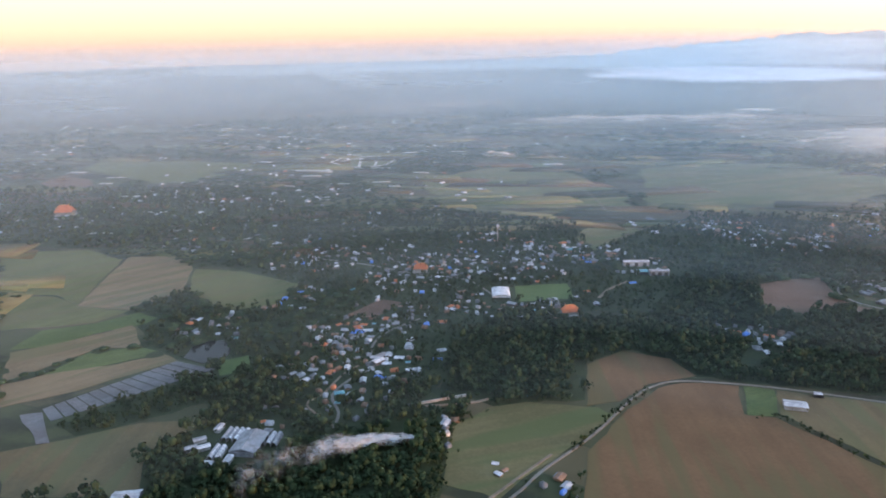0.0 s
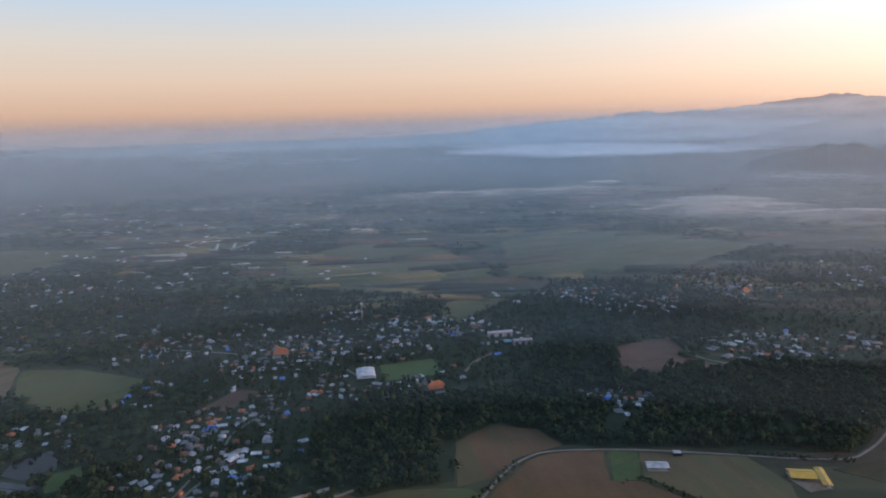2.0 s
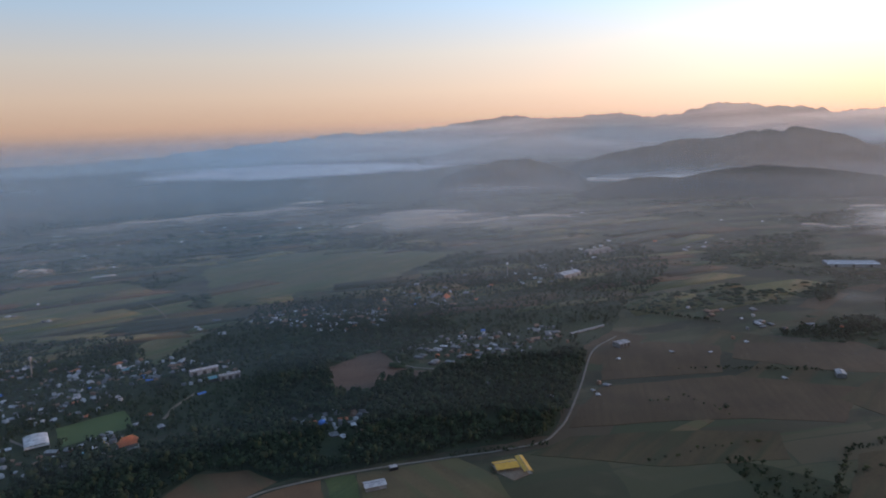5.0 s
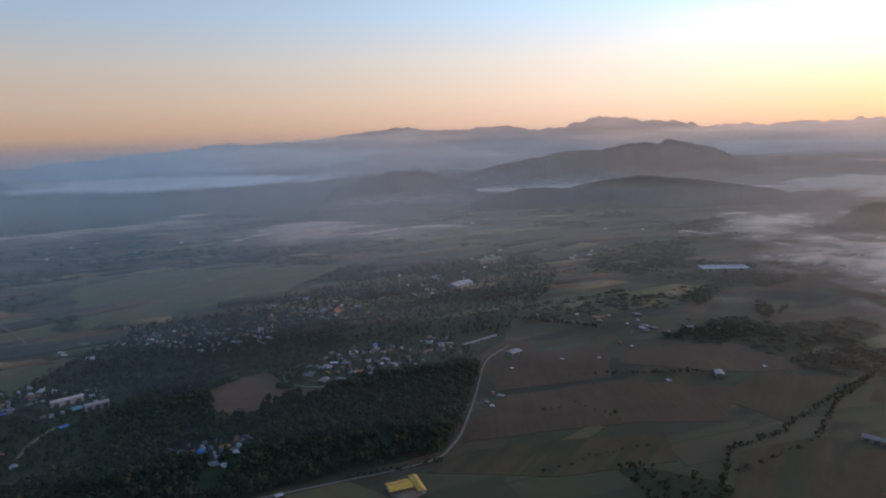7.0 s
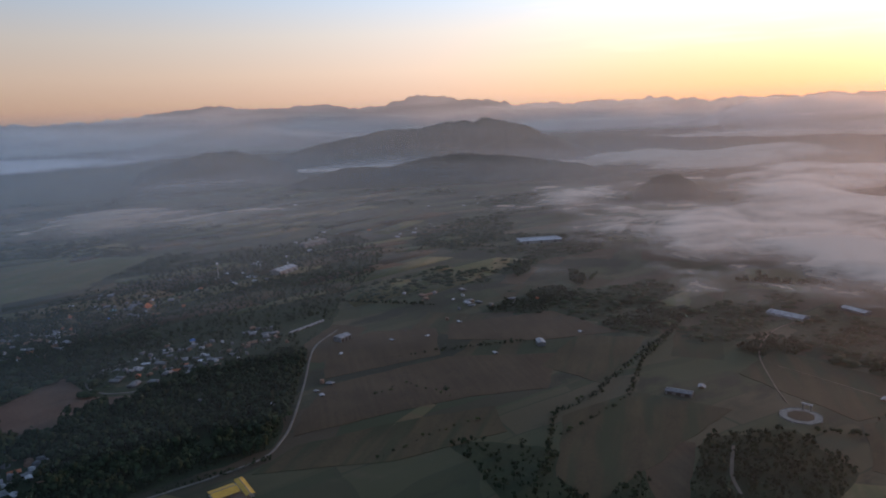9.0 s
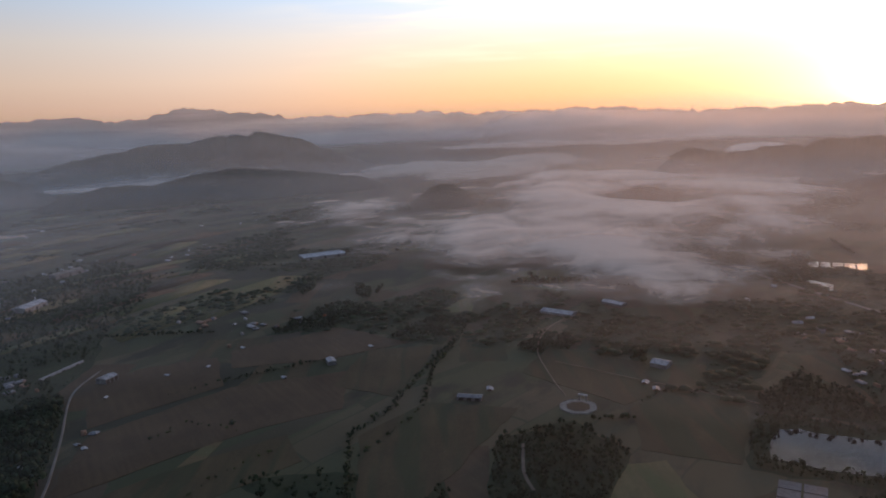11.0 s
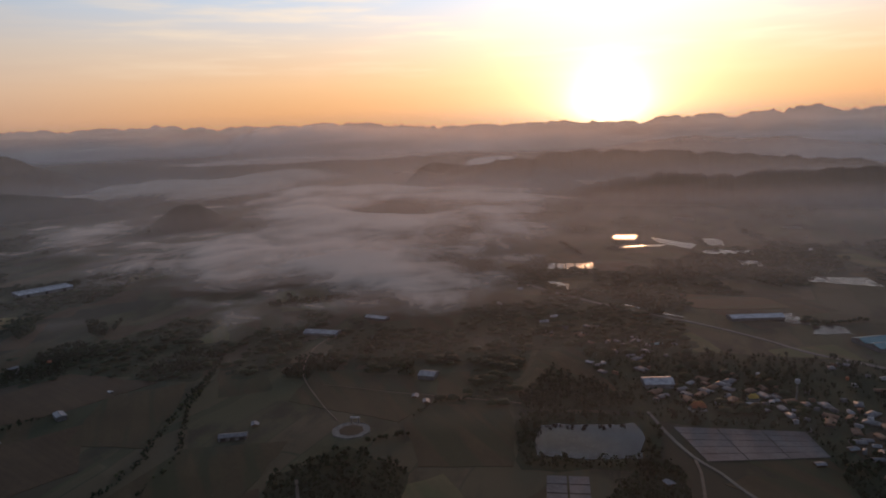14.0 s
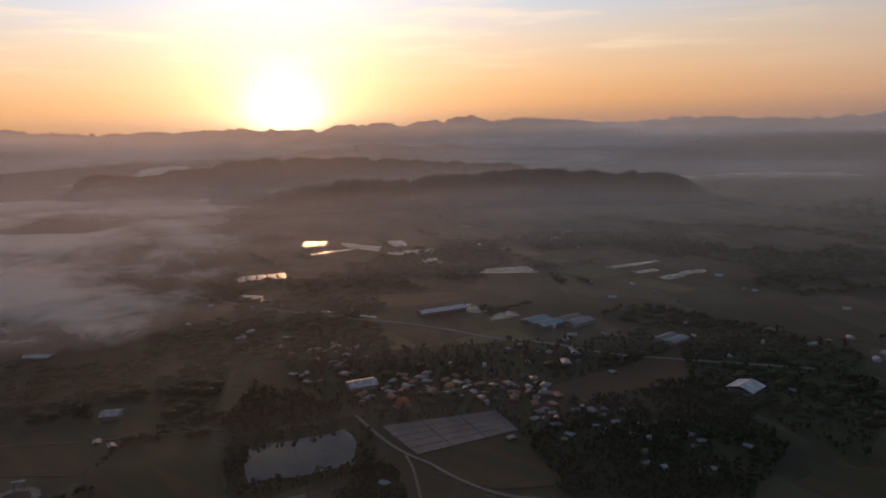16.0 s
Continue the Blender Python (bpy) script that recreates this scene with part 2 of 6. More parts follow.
def veil(t, a, white, through_share):
    """Ends a material: thin drops that scatter light back and through, over clear air."""
    dif, tra, clear = t.nodes.new("ShaderNodeBsdfDiffuse"), t.nodes.new("ShaderNodeBsdfTranslucent"), t.nodes.new("ShaderNodeBsdfTransparent")
    for b in (dif, tra):
        if isinstance(white, tuple):
            b.inputs[0].default_value = (*white, 1)
        else:
            link(t, white, b.inputs[0])
    half, mix = t.nodes.new("ShaderNodeMixShader"), t.nodes.new("ShaderNodeMixShader")
    half.inputs[0].default_value = through_share
    link(t, dif.outputs[0], half.inputs[1])
    link(t, tra.outputs[0], half.inputs[2])
    link(t, a, mix.inputs[0])
    link(t, clear.outputs[0], mix.inputs[1])
    link(t, half.outputs[0], mix.inputs[2])
    link(t, mix.outputs[0], t.nodes["Material Output"].inputs["Surface"])


def mist_material(name, size, turn, flat, amount, white, share):
    """Low fog: as thick as the mesh says, torn into fine drifting wisps."""
    m = bpy.data.materials.new(name)
    m.use_nodes = True
    t = m.node_tree
    t.nodes.remove(t.nodes["Principled BSDF"])
    geo, thick = t.nodes.new("ShaderNodeNewGeometry"), t.nodes.new("ShaderNodeAttribute")
    thick.attribute_name = "thick"
    sc = t.nodes.new("ShaderNodeMapping")
    sc.inputs["Rotation"].default_value = (0, 0, radians(-turn))
    sc.inputs["Scale"].default_value = (3.2 / size * flat, 3.2 / size, 1 / 40)
    link(t, geo.outputs["Position"], sc.inputs[0])
    n = node(t, "ShaderNodeTexNoise", Scale=1.0, Detail=9, Roughness=0.64, Distortion=0.6)
    link(t, sc.outputs[0], n.inputs["Vector"])
    torn = math_node(t, "MULTIPLY_ADD", n.outputs["Fac"], 1.7, -0.9)
    body = smooth_step(t, math_node(t, "ADD", thick.outputs["Fac"], math_node(t, "MULTIPLY", torn, 1.0)), 0.0, 1.0)
    veil(t, math_node(t, "MULTIPLY", math_node(t, "MULTIPLY", body, smooth_step(t, thick.outputs["Fac"], 0.0, 0.25)), amount, clamp=True), white, share)
    return m


GROUND = ground_material()
WATER = water_material()
FLOODED = flooded_material()
TAN = rowed("stubble_tan", (0.104, 0.060, 0.030), (0.136, 0.082, 0.042), -12, 9, 45, 0.95, (0.090, 0.080, 0.036))
OCHRE = rowed("stubble_ochre", (0.086, 0.067, 0.034), (0.122, 0.096, 0.049), -12, 8, 60, 0.95, (0.085, 0.088, 0.040))
BROWN = rowed("ploughed_brown", (0.054, 0.038, 0.021), (0.076, 0.053, 0.029), 30, 4, 50)
REDBROWN = surface("bare_red_earth", (0.085, 0.052, 0.036), (0.135, 0.085, 0.06), 35, 3)
GREEN = rowed("young_rice_green", (0.045, 0.072, 0.022), (0.080, 0.105, 0.036), 55, 5, 60)
OLIVE = rowed("pasture_olive", (0.082, 0.080, 0.036), (0.125, 0.112, 0.056), 60, 9, 80, 0.95, (0.066, 0.088, 0.034))
FALLOW = rowed("fallow_green", (0.045, 0.037, 0.018), (0.071, 0.055, 0.027), 60, 9, 80, 0.95, (0.028, 0.042, 0.018))
LAWN = surface("short_grass", (0.050, 0.085, 0.025), (0.085, 0.12, 0.04), 25, 2)
PLASTIC = rowed("mulch_film_grey", (0.08, 0.078, 0.08), (0.14, 0.138, 0.145), 30, 3, 20, 0.7)
# weathered house walls, darkened: the shade on them is put into this colour
WALL = surface("weathered_shaded_wall", (0.055, 0.05, 0.045), (0.13, 0.12, 0.105), 3, 0.3, 0.9)
ROAD = surface("concrete_road", (0.12, 0.112, 0.10), (0.19, 0.18, 0.16), 20, 1.2, 0.9, 0.01)
DIRT = surface("dirt_track", (0.12, 0.095, 0.07), (0.21, 0.17, 0.13), 14, 1.5, 0.95, 0.02)
LEAVES = leaf_material("leaves_green", (0.011, 0.022, 0.011), (0.029, 0.048, 0.021))
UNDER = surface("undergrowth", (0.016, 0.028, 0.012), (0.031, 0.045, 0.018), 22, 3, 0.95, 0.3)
LEAVES_YELLOW = leaf_material("leaves_yellow_green", (0.032, 0.046, 0.016), (0.07, 0.085, 0.032))
BARK = surface("bark", (0.05, 0.04, 0.03), (0.11, 0.085, 0.065), 0.8, 0.1, 0.95, 0.02)
FOREST = surface("hill_forest", (0.012, 0.018, 0.012), (0.028, 0.036, 0.023), 160, 18, 0.95, 2.0)
PLASTER = surface("weathered_plaster", (0.13, 0.125, 0.115), (0.26, 0.25, 0.23), 3, 0.3, 0.9)
TIMBER = surface("brown_timber", (0.10, 0.065, 0.04), (0.20, 0.13, 0.085), 2, 0.2, 0.85)
MEADOW = rowed("meadow_green", (0.066, 0.078, 0.028), (0.100, 0.108, 0.042), 35, 7, 70, 0.95, (0.092, 0.088, 0.040))
CLAY = rowed("harvested_tan", (0.125, 0.092, 0.052), (0.170, 0.126, 0.072), 35, 6, 60, 0.95, (0.100, 0.096, 0.046))
WHITE_METAL = surface("white_metal_sheet", (0.22, 0.23, 0.25), (0.54, 0.55, 0.58), 5, 0.5, 0.55, metal=0.1, per_piece=0.3)
GREY_METAL = surface("grey_metal_sheet", (0.11, 0.115, 0.125), (0.24, 0.25, 0.27), 4, 0.5, 0.55, metal=0.1, per_piece=0.35)
RUST = surface("rusty_metal_sheet", (0.13, 0.075, 0.05), (0.25, 0.15, 0.10), 3, 0.4, 0.8, per_piece=0.25)
ORANGE = surface("orange_roof_tile", (0.28, 0.085, 0.035), (0.45, 0.15, 0.065), 4, 0.5, 0.6, per_piece=0.15)
BLUE = surface("blue_metal_sheet", (0.04, 0.12, 0.40), (0.08, 0.22, 0.58), 4, 0.5, 0.45, per_piece=0.15)
TEAL = surface("teal_metal_sheet", (0.08, 0.22, 0.26), (0.14, 0.34, 0.38), 4, 0.5, 0.45, per_piece=0.15)
YELLOW = surface("yellow_metal_sheet", (0.46, 0.27, 0.03), (0.60, 0.37, 0.06), 4, 0.4, 0.5)
GOLD = surface("gold_leaf", (0.55, 0.36, 0.08), (0.75, 0.5, 0.14), 1, 0.2, 0.35, metal=0.8)
CONCRETE = surface("pale_concrete", (0.20, 0.20, 0.20), (0.34, 0.335, 0.325), 4, 0.4, 0.9)
DARK = surface("dark_opening", (0.02, 0.02, 0.022), (0.04, 0.04, 0.042), 1, 0.2, 0.6)
ESTATE = surface("pale_gravel_plot", (0.26, 0.25, 0.23), (0.40, 0.38, 0.35), 12, 2)

# ---- mesh helpers ----


def part(name, bm, material, parent=None, label="", smooth=False):
    """Links a bmesh as one mesh object, under a thing or a part."""
    me = bpy.data.meshes.new(name)
    bm.to_mesh(me)
    bm.free()
    me.materials.append(material)
    if smooth:
        me.shade_smooth()
    ob = new(name, me)
    ob.parent = parent
    if label:
        tagged(ob, label)
    return ob


def raw_mesh(name, verts, faces, material, smooth=False):
    """A mesh object from numpy arrays of vertices (n, 3) and faces (m, 3 or 4)."""
    me = bpy.data.meshes.new(name)
    k = faces.shape[1]
    me.vertices.add(len(verts))
    me.vertices.foreach_set("co", np.ascontiguousarray(verts, dtype=np.float32).ravel())
    me.loops.add(faces.size)
    me.loops.foreach_set("vertex_index", np.ascontiguousarray(faces, dtype=np.int32).ravel())
    me.polygons.add(len(faces))
    me.polygons.foreach_set("loop_start", np.arange(len(faces), dtype=np.int32) * k)
    me.update(calc_edges=True)
    me.materials.append(material)
    if smooth:
        me.shade_smooth()
    return new(name, me)


def box_in(bm, lo, hi, bevel=0.0):
    """Adds a box between two corners."""
    c, s = (Vector(lo) + Vector(hi)) / 2, Vector(hi) - Vector(lo)
    r = bmesh.ops.create_cube(bm, size=1, matrix=Matrix.LocRotScale(c, None, s))
    if bevel:
        es = {e for v in r["verts"] for e in v.link_edges}
        bmesh.ops.bevel(bm, geom=list(es), offset=bevel, segments=1, affect="EDGES")
    return bm


def box(lo, hi, bevel=0.0):
    return box_in(bmesh.new(), lo, hi, bevel)


def slab_faces(bm, verts, faces, thick):
    """Adds faces given by corners and gives them thickness downwards."""
    vs = [bm.verts.new(v) for v in verts]
    fs = [bm.faces.new([vs[i] for i in f]) for f in faces]
    bm.normal_update()
    r = bmesh.ops.extrude_face_region(bm, geom=fs)
    bmesh.ops.translate(bm, vec=(0, 0, thick), verts=[g for g in r["geom"] if isinstance(g, bmesh.types.BMVert)])
    bmesh.ops.recalc_face_normals(bm, faces=bm.faces)
    return bm


def gable(w, d, z, rise, over=0.6, thick=0.18):
    """Gable roof with ribs, ridge along x, over a w by d plan at height z."""
    x, y = w / 2 + over, d / 2 + over
    low = z - rise * over / (d / 2)
    bm = slab_faces(bmesh.new(), [(-x, -y, low), (x, -y, low), (x, 0, z + rise), (-x, 0, z + rise), (-x, y, low), (x, y, low)],
                    [(0, 1, 2, 3), (3, 2, 5, 4)], thick)
    return bm


def gable_roof(parent, name, w, d, z, rise, over, thick, mat, cap, label=""):
    """A gable roof part with its ridge cap as a sub-part."""
    roof = part(name, gable(w, d, z, rise, over, thick), mat, parent, label)
    x = w / 2 + over
    part("ridge_cap", box((-x, -0.2, z + rise + thick - 0.04), (x, 0.2, z + rise + thick + 0.09)), cap, roof)
    return roof


def hip(w, d, z, rise, over=0.7, thick=0.2):
    x, y = w / 2 + over, d / 2 + over
    r = max(0.4, w / 2 - d / 2)
    return slab_faces(bmesh.new(), [(-x, -y, z - 0.3), (x, -y, z - 0.3), (x, y, z - 0.3), (-x, y, z - 0.3), (-r, 0, z + rise), (r, 0, z + rise)],
                      [(0, 1, 5, 4), (1, 2, 5), (2, 3, 4, 5), (3, 0, 4)], thick)


def barrel(w, d, z, rise, thick=0.15, n=10):
    """Arched sheet roof, vault along x."""
    bm = bmesh.new()
    vs, fs = [], []
    for i in range(n + 1):
        a = math.pi * i / n
        y, h = -math.cos(a) * d / 2, z + math.sin(a) * rise
        vs += [(-w / 2, y, h), (w / 2, y, h)]
    for i in range(n):
        fs.append((2 * i, 2 * i + 1, 2 * i + 3, 2 * i + 2))
    return slab_faces(bm, vs, fs, thick)


def lathe(profile, n=14):
    """A turned solid from radius, height pairs."""
    bm = bmesh.new()
    rings = [[bm.verts.new((r * math.cos(2 * math.pi * i / n), r * math.sin(2 * math.pi * i / n), h)) for i in range(n)] for r, h in profile]
    for a, b in zip(rings, rings[1:]):
        for i in range(n):
            bm.faces.new((a[i], a[(i + 1) % n], b[(i + 1) % n], b[i]))
    bm.faces.new(rings[0][::-1])
    bm.faces.new(rings[-1])
    return bm


def thing(name, label, category, m=None, group="", kind=""):
    e = new(name)
    e.empty_display_size = 0.5
    if m is not None:
        e.matrix_world = m
    return tagged(e, label, category, group, kind)


def inside(poly, x, y):
    """Which of the points lie in a polygon (numpy)."""
    x, y = np.asarray(x, float), np.asarray(y, float)
    res = np.zeros(x.shape, bool)
    n = len(poly)
    for i in range(n):
        (x1, y1), (x2, y2) = poly[i], poly[(i + 1) % n]
        if y1 == y2:
            continue
        c = ((y1 > y) != (y2 > y)) & (x < (x2 - x1) * (y - y1) / (y2 - y1) + x1)
        res ^= c
    return res


# ---- land ----


def rise(r):
    """Height of the basin floor at a distance from the hub: flat, then climbing to the far uplands."""
    f = np.clip((np.asarray(r, float) - 2700) / 2150, 0, 1) ** 1.5
    return 165 * f


def land(x, y):
    return float(rise(math.hypot(x - HUB.x, y - HUB.y)))


def make_ground():
    rad = np.concatenate([np.linspace(0, 2600, 40), np.linspace(2700, 4860, 50)])
    n = 240
    a = np.linspace(0, 2 * np.pi, n, endpoint=False)
    R, A = np.meshgrid(rad, a, indexing="ij")
    v = np.stack([HUB.x + R * np.sin(A), HUB.y + R * np.cos(A), rise(R)], -1).reshape(-1, 3)
    i, j = np.meshgrid(np.arange(len(rad) - 1), np.arange(n), indexing="ij")
    k = (j + 1) % n
    f = np.stack([i * n + j, i * n + k, (i + 1) * n + k, (i + 1) * n + j], -1).reshape(-1, 4)[:, ::-1]
    tagged(raw_mesh("ground", v, f, GROUND, True), "wide farmland plain of tan and olive fields", "ground", kind="structure")


def fbm(x, y, seed, octaves=4):
    s, amp = 0.0, 1.0
    for o in range(octaves):
        s += amp * noise.noise((x * 2 ** o + seed * 17.3, y * 2 ** o - seed * 9.1, seed * 3.7))
        amp *= 0.5
    return s


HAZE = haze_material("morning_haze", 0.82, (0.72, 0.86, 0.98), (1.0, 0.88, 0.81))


def step01(v, lo, hi):
    t = np.clip((v - lo) / (hi - lo), 0, 1)
    return t * t * (3 - 2 * t)


def ridge(name, label, points, dist, depth, eye, seed, jag=0.06, air=None):
    """A hill range at a distance: (azimuth, elevation) of its main summits and saddles, seen from eye; spurs by fractal noise."""
    az = np.array([p[0] for p in points], float)
    el = np.array([p[1] for p in points], float)
    cols = int((az[-1] - az[0]) * 20) + 2
    rows = 26
    aa = np.linspace(az[0], az[-1], cols)
    ee = np.interp(aa, az, el)
    k = np.array([0.25, 0.5, 0.25])
    ee = np.convolve(np.pad(ee, 1, mode="edge"), k, "valid")
    verts = np.zeros((cols, rows, 3))
    for i, (a, e) in enumerate(zip(aa, ee)):
        e += jag * (0.4 * fbm(a * 0.3, 0.0, seed, 3) + 0.7 * (0.3 - abs(fbm(a * 0.6, 1.0, seed, 6))))
        ends = min(1.0, (i + 0.0) / (cols * 0.12), (cols - 1 - i) / (cols * 0.12))
        ends = ends * ends * (3 - 2 * ends)
        d0 = dist * (1 + 0.03 * fbm(a * 0.06, 3.0, seed, 2))
        crest = eye[2] + d0 * math.tan(radians(e))
        b = bearing(a)
        for j in range(rows):
            v = -1 + 1.6 * j / (rows - 1)
            d = d0 + v * depth
            x, y = eye[0] + b.x * d, eye[1] + b.y * d
            base = land(x, y) - 4
            s = max(0.0, 1 - abs(v))
            spur = 1 + 0.7 * (1 - s) * s * 2 * (1.2 * fbm(x / 420, y / 420, seed + 5, 4) - 0.7 * abs(fbm(x / 300, y / 300, seed + 3, 3)) + 0.2)
            teeth = d0 * radians(jag * 0.95) * (0.3 - abs(fbm(x / 110, y / 110, seed + 9, 5))) * s ** 4
            verts[i, j] = (x, y, base + (max(0.0, crest - base) * s * spur + teeth) * ends)
    i, j = np.meshgrid(np.arange(cols - 1), np.arange(rows - 1), indexing="ij")
    f = np.stack([i * rows + j, (i + 1) * rows + j, (i + 1) * rows + j + 1, i * rows + j + 1], -1).reshape(-1, 4)
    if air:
        # a sheet imitates the pale air before a far range: air[0] at the crest, air[1] at the foot
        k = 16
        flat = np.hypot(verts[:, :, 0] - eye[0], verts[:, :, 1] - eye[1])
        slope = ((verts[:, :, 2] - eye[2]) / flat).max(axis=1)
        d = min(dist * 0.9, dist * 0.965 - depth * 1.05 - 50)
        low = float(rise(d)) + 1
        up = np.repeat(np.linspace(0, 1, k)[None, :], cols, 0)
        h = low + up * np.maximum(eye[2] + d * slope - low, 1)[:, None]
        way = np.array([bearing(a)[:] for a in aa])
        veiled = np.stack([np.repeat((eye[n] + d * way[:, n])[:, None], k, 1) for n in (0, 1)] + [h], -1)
        # warm dawn light is put into the sheet's tint, by azimuth
        dawn_tint = np.repeat(np.maximum(0.5 * step01(aa, -5, 30) * (1 - step01(aa, 90, 110)), step01(aa, 48, 84) * (1 - 0.85 * step01(aa, 96, 122)))[:, None], k, 1)
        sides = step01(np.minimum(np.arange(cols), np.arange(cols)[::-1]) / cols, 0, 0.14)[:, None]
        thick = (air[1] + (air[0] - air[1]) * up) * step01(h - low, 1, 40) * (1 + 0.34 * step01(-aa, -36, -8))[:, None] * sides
        i, j = np.meshgrid(np.arange(cols - 1), np.arange(k - 1), indexing="ij")
        g = np.stack([i * k + j, (i + 1) * k + j, (i + 1) * k + j + 1, i * k + j + 1], -1).reshape(-1, 4)
        ob = tagged(raw_mesh("range_haze", veiled.reshape(-1, 3), g, HAZE, True), "sheet of pale mauve haze before hills, dawn light put into its tint", "haze", kind="structure")
        for word, value in (("thick", np.clip(thick, 0, 0.97)), ("sun_tint", dawn_tint)):
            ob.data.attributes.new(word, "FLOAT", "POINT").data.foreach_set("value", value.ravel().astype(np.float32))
    return tagged(raw_mesh(name, verts.reshape(-1, 3), f, FOREST, True), label, "hills", kind="structure")


# summits and saddles of the far ranges: azimuth, elevation
NORTH_RANGE = [(-40, -1.6), (-5, -1.0), (8, 0.1), (12.5, 0.55), (17, 0.4), (20.7, 0.72), (23, 1.04), (26.6, 1.36), (28.4, 1.05), (32.5, 1.19), (36.5, 0.85), (39.2, 1.0), (42.2, 1.6), (45.6, 1.15), (48.5, 0.88), (50, 0.66), (55, 0.6), (59.7, 0.7), (65, 0.35), (70.7, 0.3), (76, 0.3), (80, -0.05), (86, -0.2), (92, -0.6)]
EAST_RANGE = [(60, -0.8), (64, -0.05), (67.8, 0.3), (70.7, 0.3), (72.6, 0.5), (73.8, 0.15), (79, -0.1), (85.4, -0.15), (91, -0.1), (95.7, -0.14), (100.1, -0.08), (102.6, 0.2), (103.5, 0.05), (107, 0.15), (109.6, 0.47), (111.2, 0.0), (113, 0.02), (116, 0.1), (118.4, -0.3), (122, -0.5), (126, -0.9), (132, -1.4)]
SOUTH_EAST_RANGE = [(112, -1.2), (118, -0.5), (122.3, -0.45), (125.2, -0.02), (127.6, -0.2), (131.5, -0.4), (135.2, -0.45), (139, -0.25), (146, -0.3), (156, -0.6), (170, -1.2)]


def make_hills():
    north, east = (85, 60, 244), (128, 88, 240)
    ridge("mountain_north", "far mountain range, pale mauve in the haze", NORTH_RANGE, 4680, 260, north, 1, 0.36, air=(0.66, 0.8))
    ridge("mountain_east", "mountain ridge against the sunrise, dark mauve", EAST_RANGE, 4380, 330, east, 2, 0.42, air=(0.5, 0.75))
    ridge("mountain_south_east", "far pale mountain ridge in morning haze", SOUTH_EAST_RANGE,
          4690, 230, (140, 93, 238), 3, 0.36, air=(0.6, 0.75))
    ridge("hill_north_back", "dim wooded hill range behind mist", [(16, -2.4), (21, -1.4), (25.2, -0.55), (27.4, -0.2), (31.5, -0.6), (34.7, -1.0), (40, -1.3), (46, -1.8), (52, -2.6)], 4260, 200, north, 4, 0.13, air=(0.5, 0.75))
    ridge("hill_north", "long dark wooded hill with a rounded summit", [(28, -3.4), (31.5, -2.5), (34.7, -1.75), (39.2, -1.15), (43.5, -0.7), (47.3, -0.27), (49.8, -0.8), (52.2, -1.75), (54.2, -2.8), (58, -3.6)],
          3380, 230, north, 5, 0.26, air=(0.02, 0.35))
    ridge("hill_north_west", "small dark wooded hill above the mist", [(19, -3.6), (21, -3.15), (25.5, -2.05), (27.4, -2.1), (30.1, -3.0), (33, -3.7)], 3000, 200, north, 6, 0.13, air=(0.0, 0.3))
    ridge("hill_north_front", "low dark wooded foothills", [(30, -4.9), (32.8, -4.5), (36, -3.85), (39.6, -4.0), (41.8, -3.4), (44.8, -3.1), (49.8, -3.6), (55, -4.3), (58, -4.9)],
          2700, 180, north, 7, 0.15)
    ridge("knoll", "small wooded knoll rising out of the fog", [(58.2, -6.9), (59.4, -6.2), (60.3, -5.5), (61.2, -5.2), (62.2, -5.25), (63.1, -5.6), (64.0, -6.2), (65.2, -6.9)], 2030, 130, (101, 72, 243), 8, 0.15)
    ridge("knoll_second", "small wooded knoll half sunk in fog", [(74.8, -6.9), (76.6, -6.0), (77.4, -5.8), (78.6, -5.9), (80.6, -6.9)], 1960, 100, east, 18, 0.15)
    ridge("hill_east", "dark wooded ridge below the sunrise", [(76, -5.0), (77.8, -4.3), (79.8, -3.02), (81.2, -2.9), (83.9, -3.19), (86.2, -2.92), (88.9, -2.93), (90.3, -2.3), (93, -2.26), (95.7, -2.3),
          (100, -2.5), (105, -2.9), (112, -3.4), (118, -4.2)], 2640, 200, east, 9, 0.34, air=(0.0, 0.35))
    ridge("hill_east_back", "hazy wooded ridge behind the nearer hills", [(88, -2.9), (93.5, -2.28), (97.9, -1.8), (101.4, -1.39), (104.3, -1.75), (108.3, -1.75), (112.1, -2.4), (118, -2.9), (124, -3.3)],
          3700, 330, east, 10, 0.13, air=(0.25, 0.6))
    ridge("hill_south_east", "low wooded hills in shadow", [(89, -5.7), (91.4, -5.28), (95.7, -4.85), (100.1, -4.35), (104.3, -4.6), (108.4, -4.25), (112, -4.0), (117, -4.0), (123.6, -4.3), (127, -5.0), (130, -5.5)],
          2150, 140, east, 11, 0.5)
    ridge("hill_south", "distant small wooded peak", [(126.5, -4.6), (128.6, -4.1), (130.9, -3.3), (133.5, -3.9), (136, -4.3), (140, -4.6)], 3300, 220, (141, 94, 238), 12, 0.13, air=(0.1, 0.4))


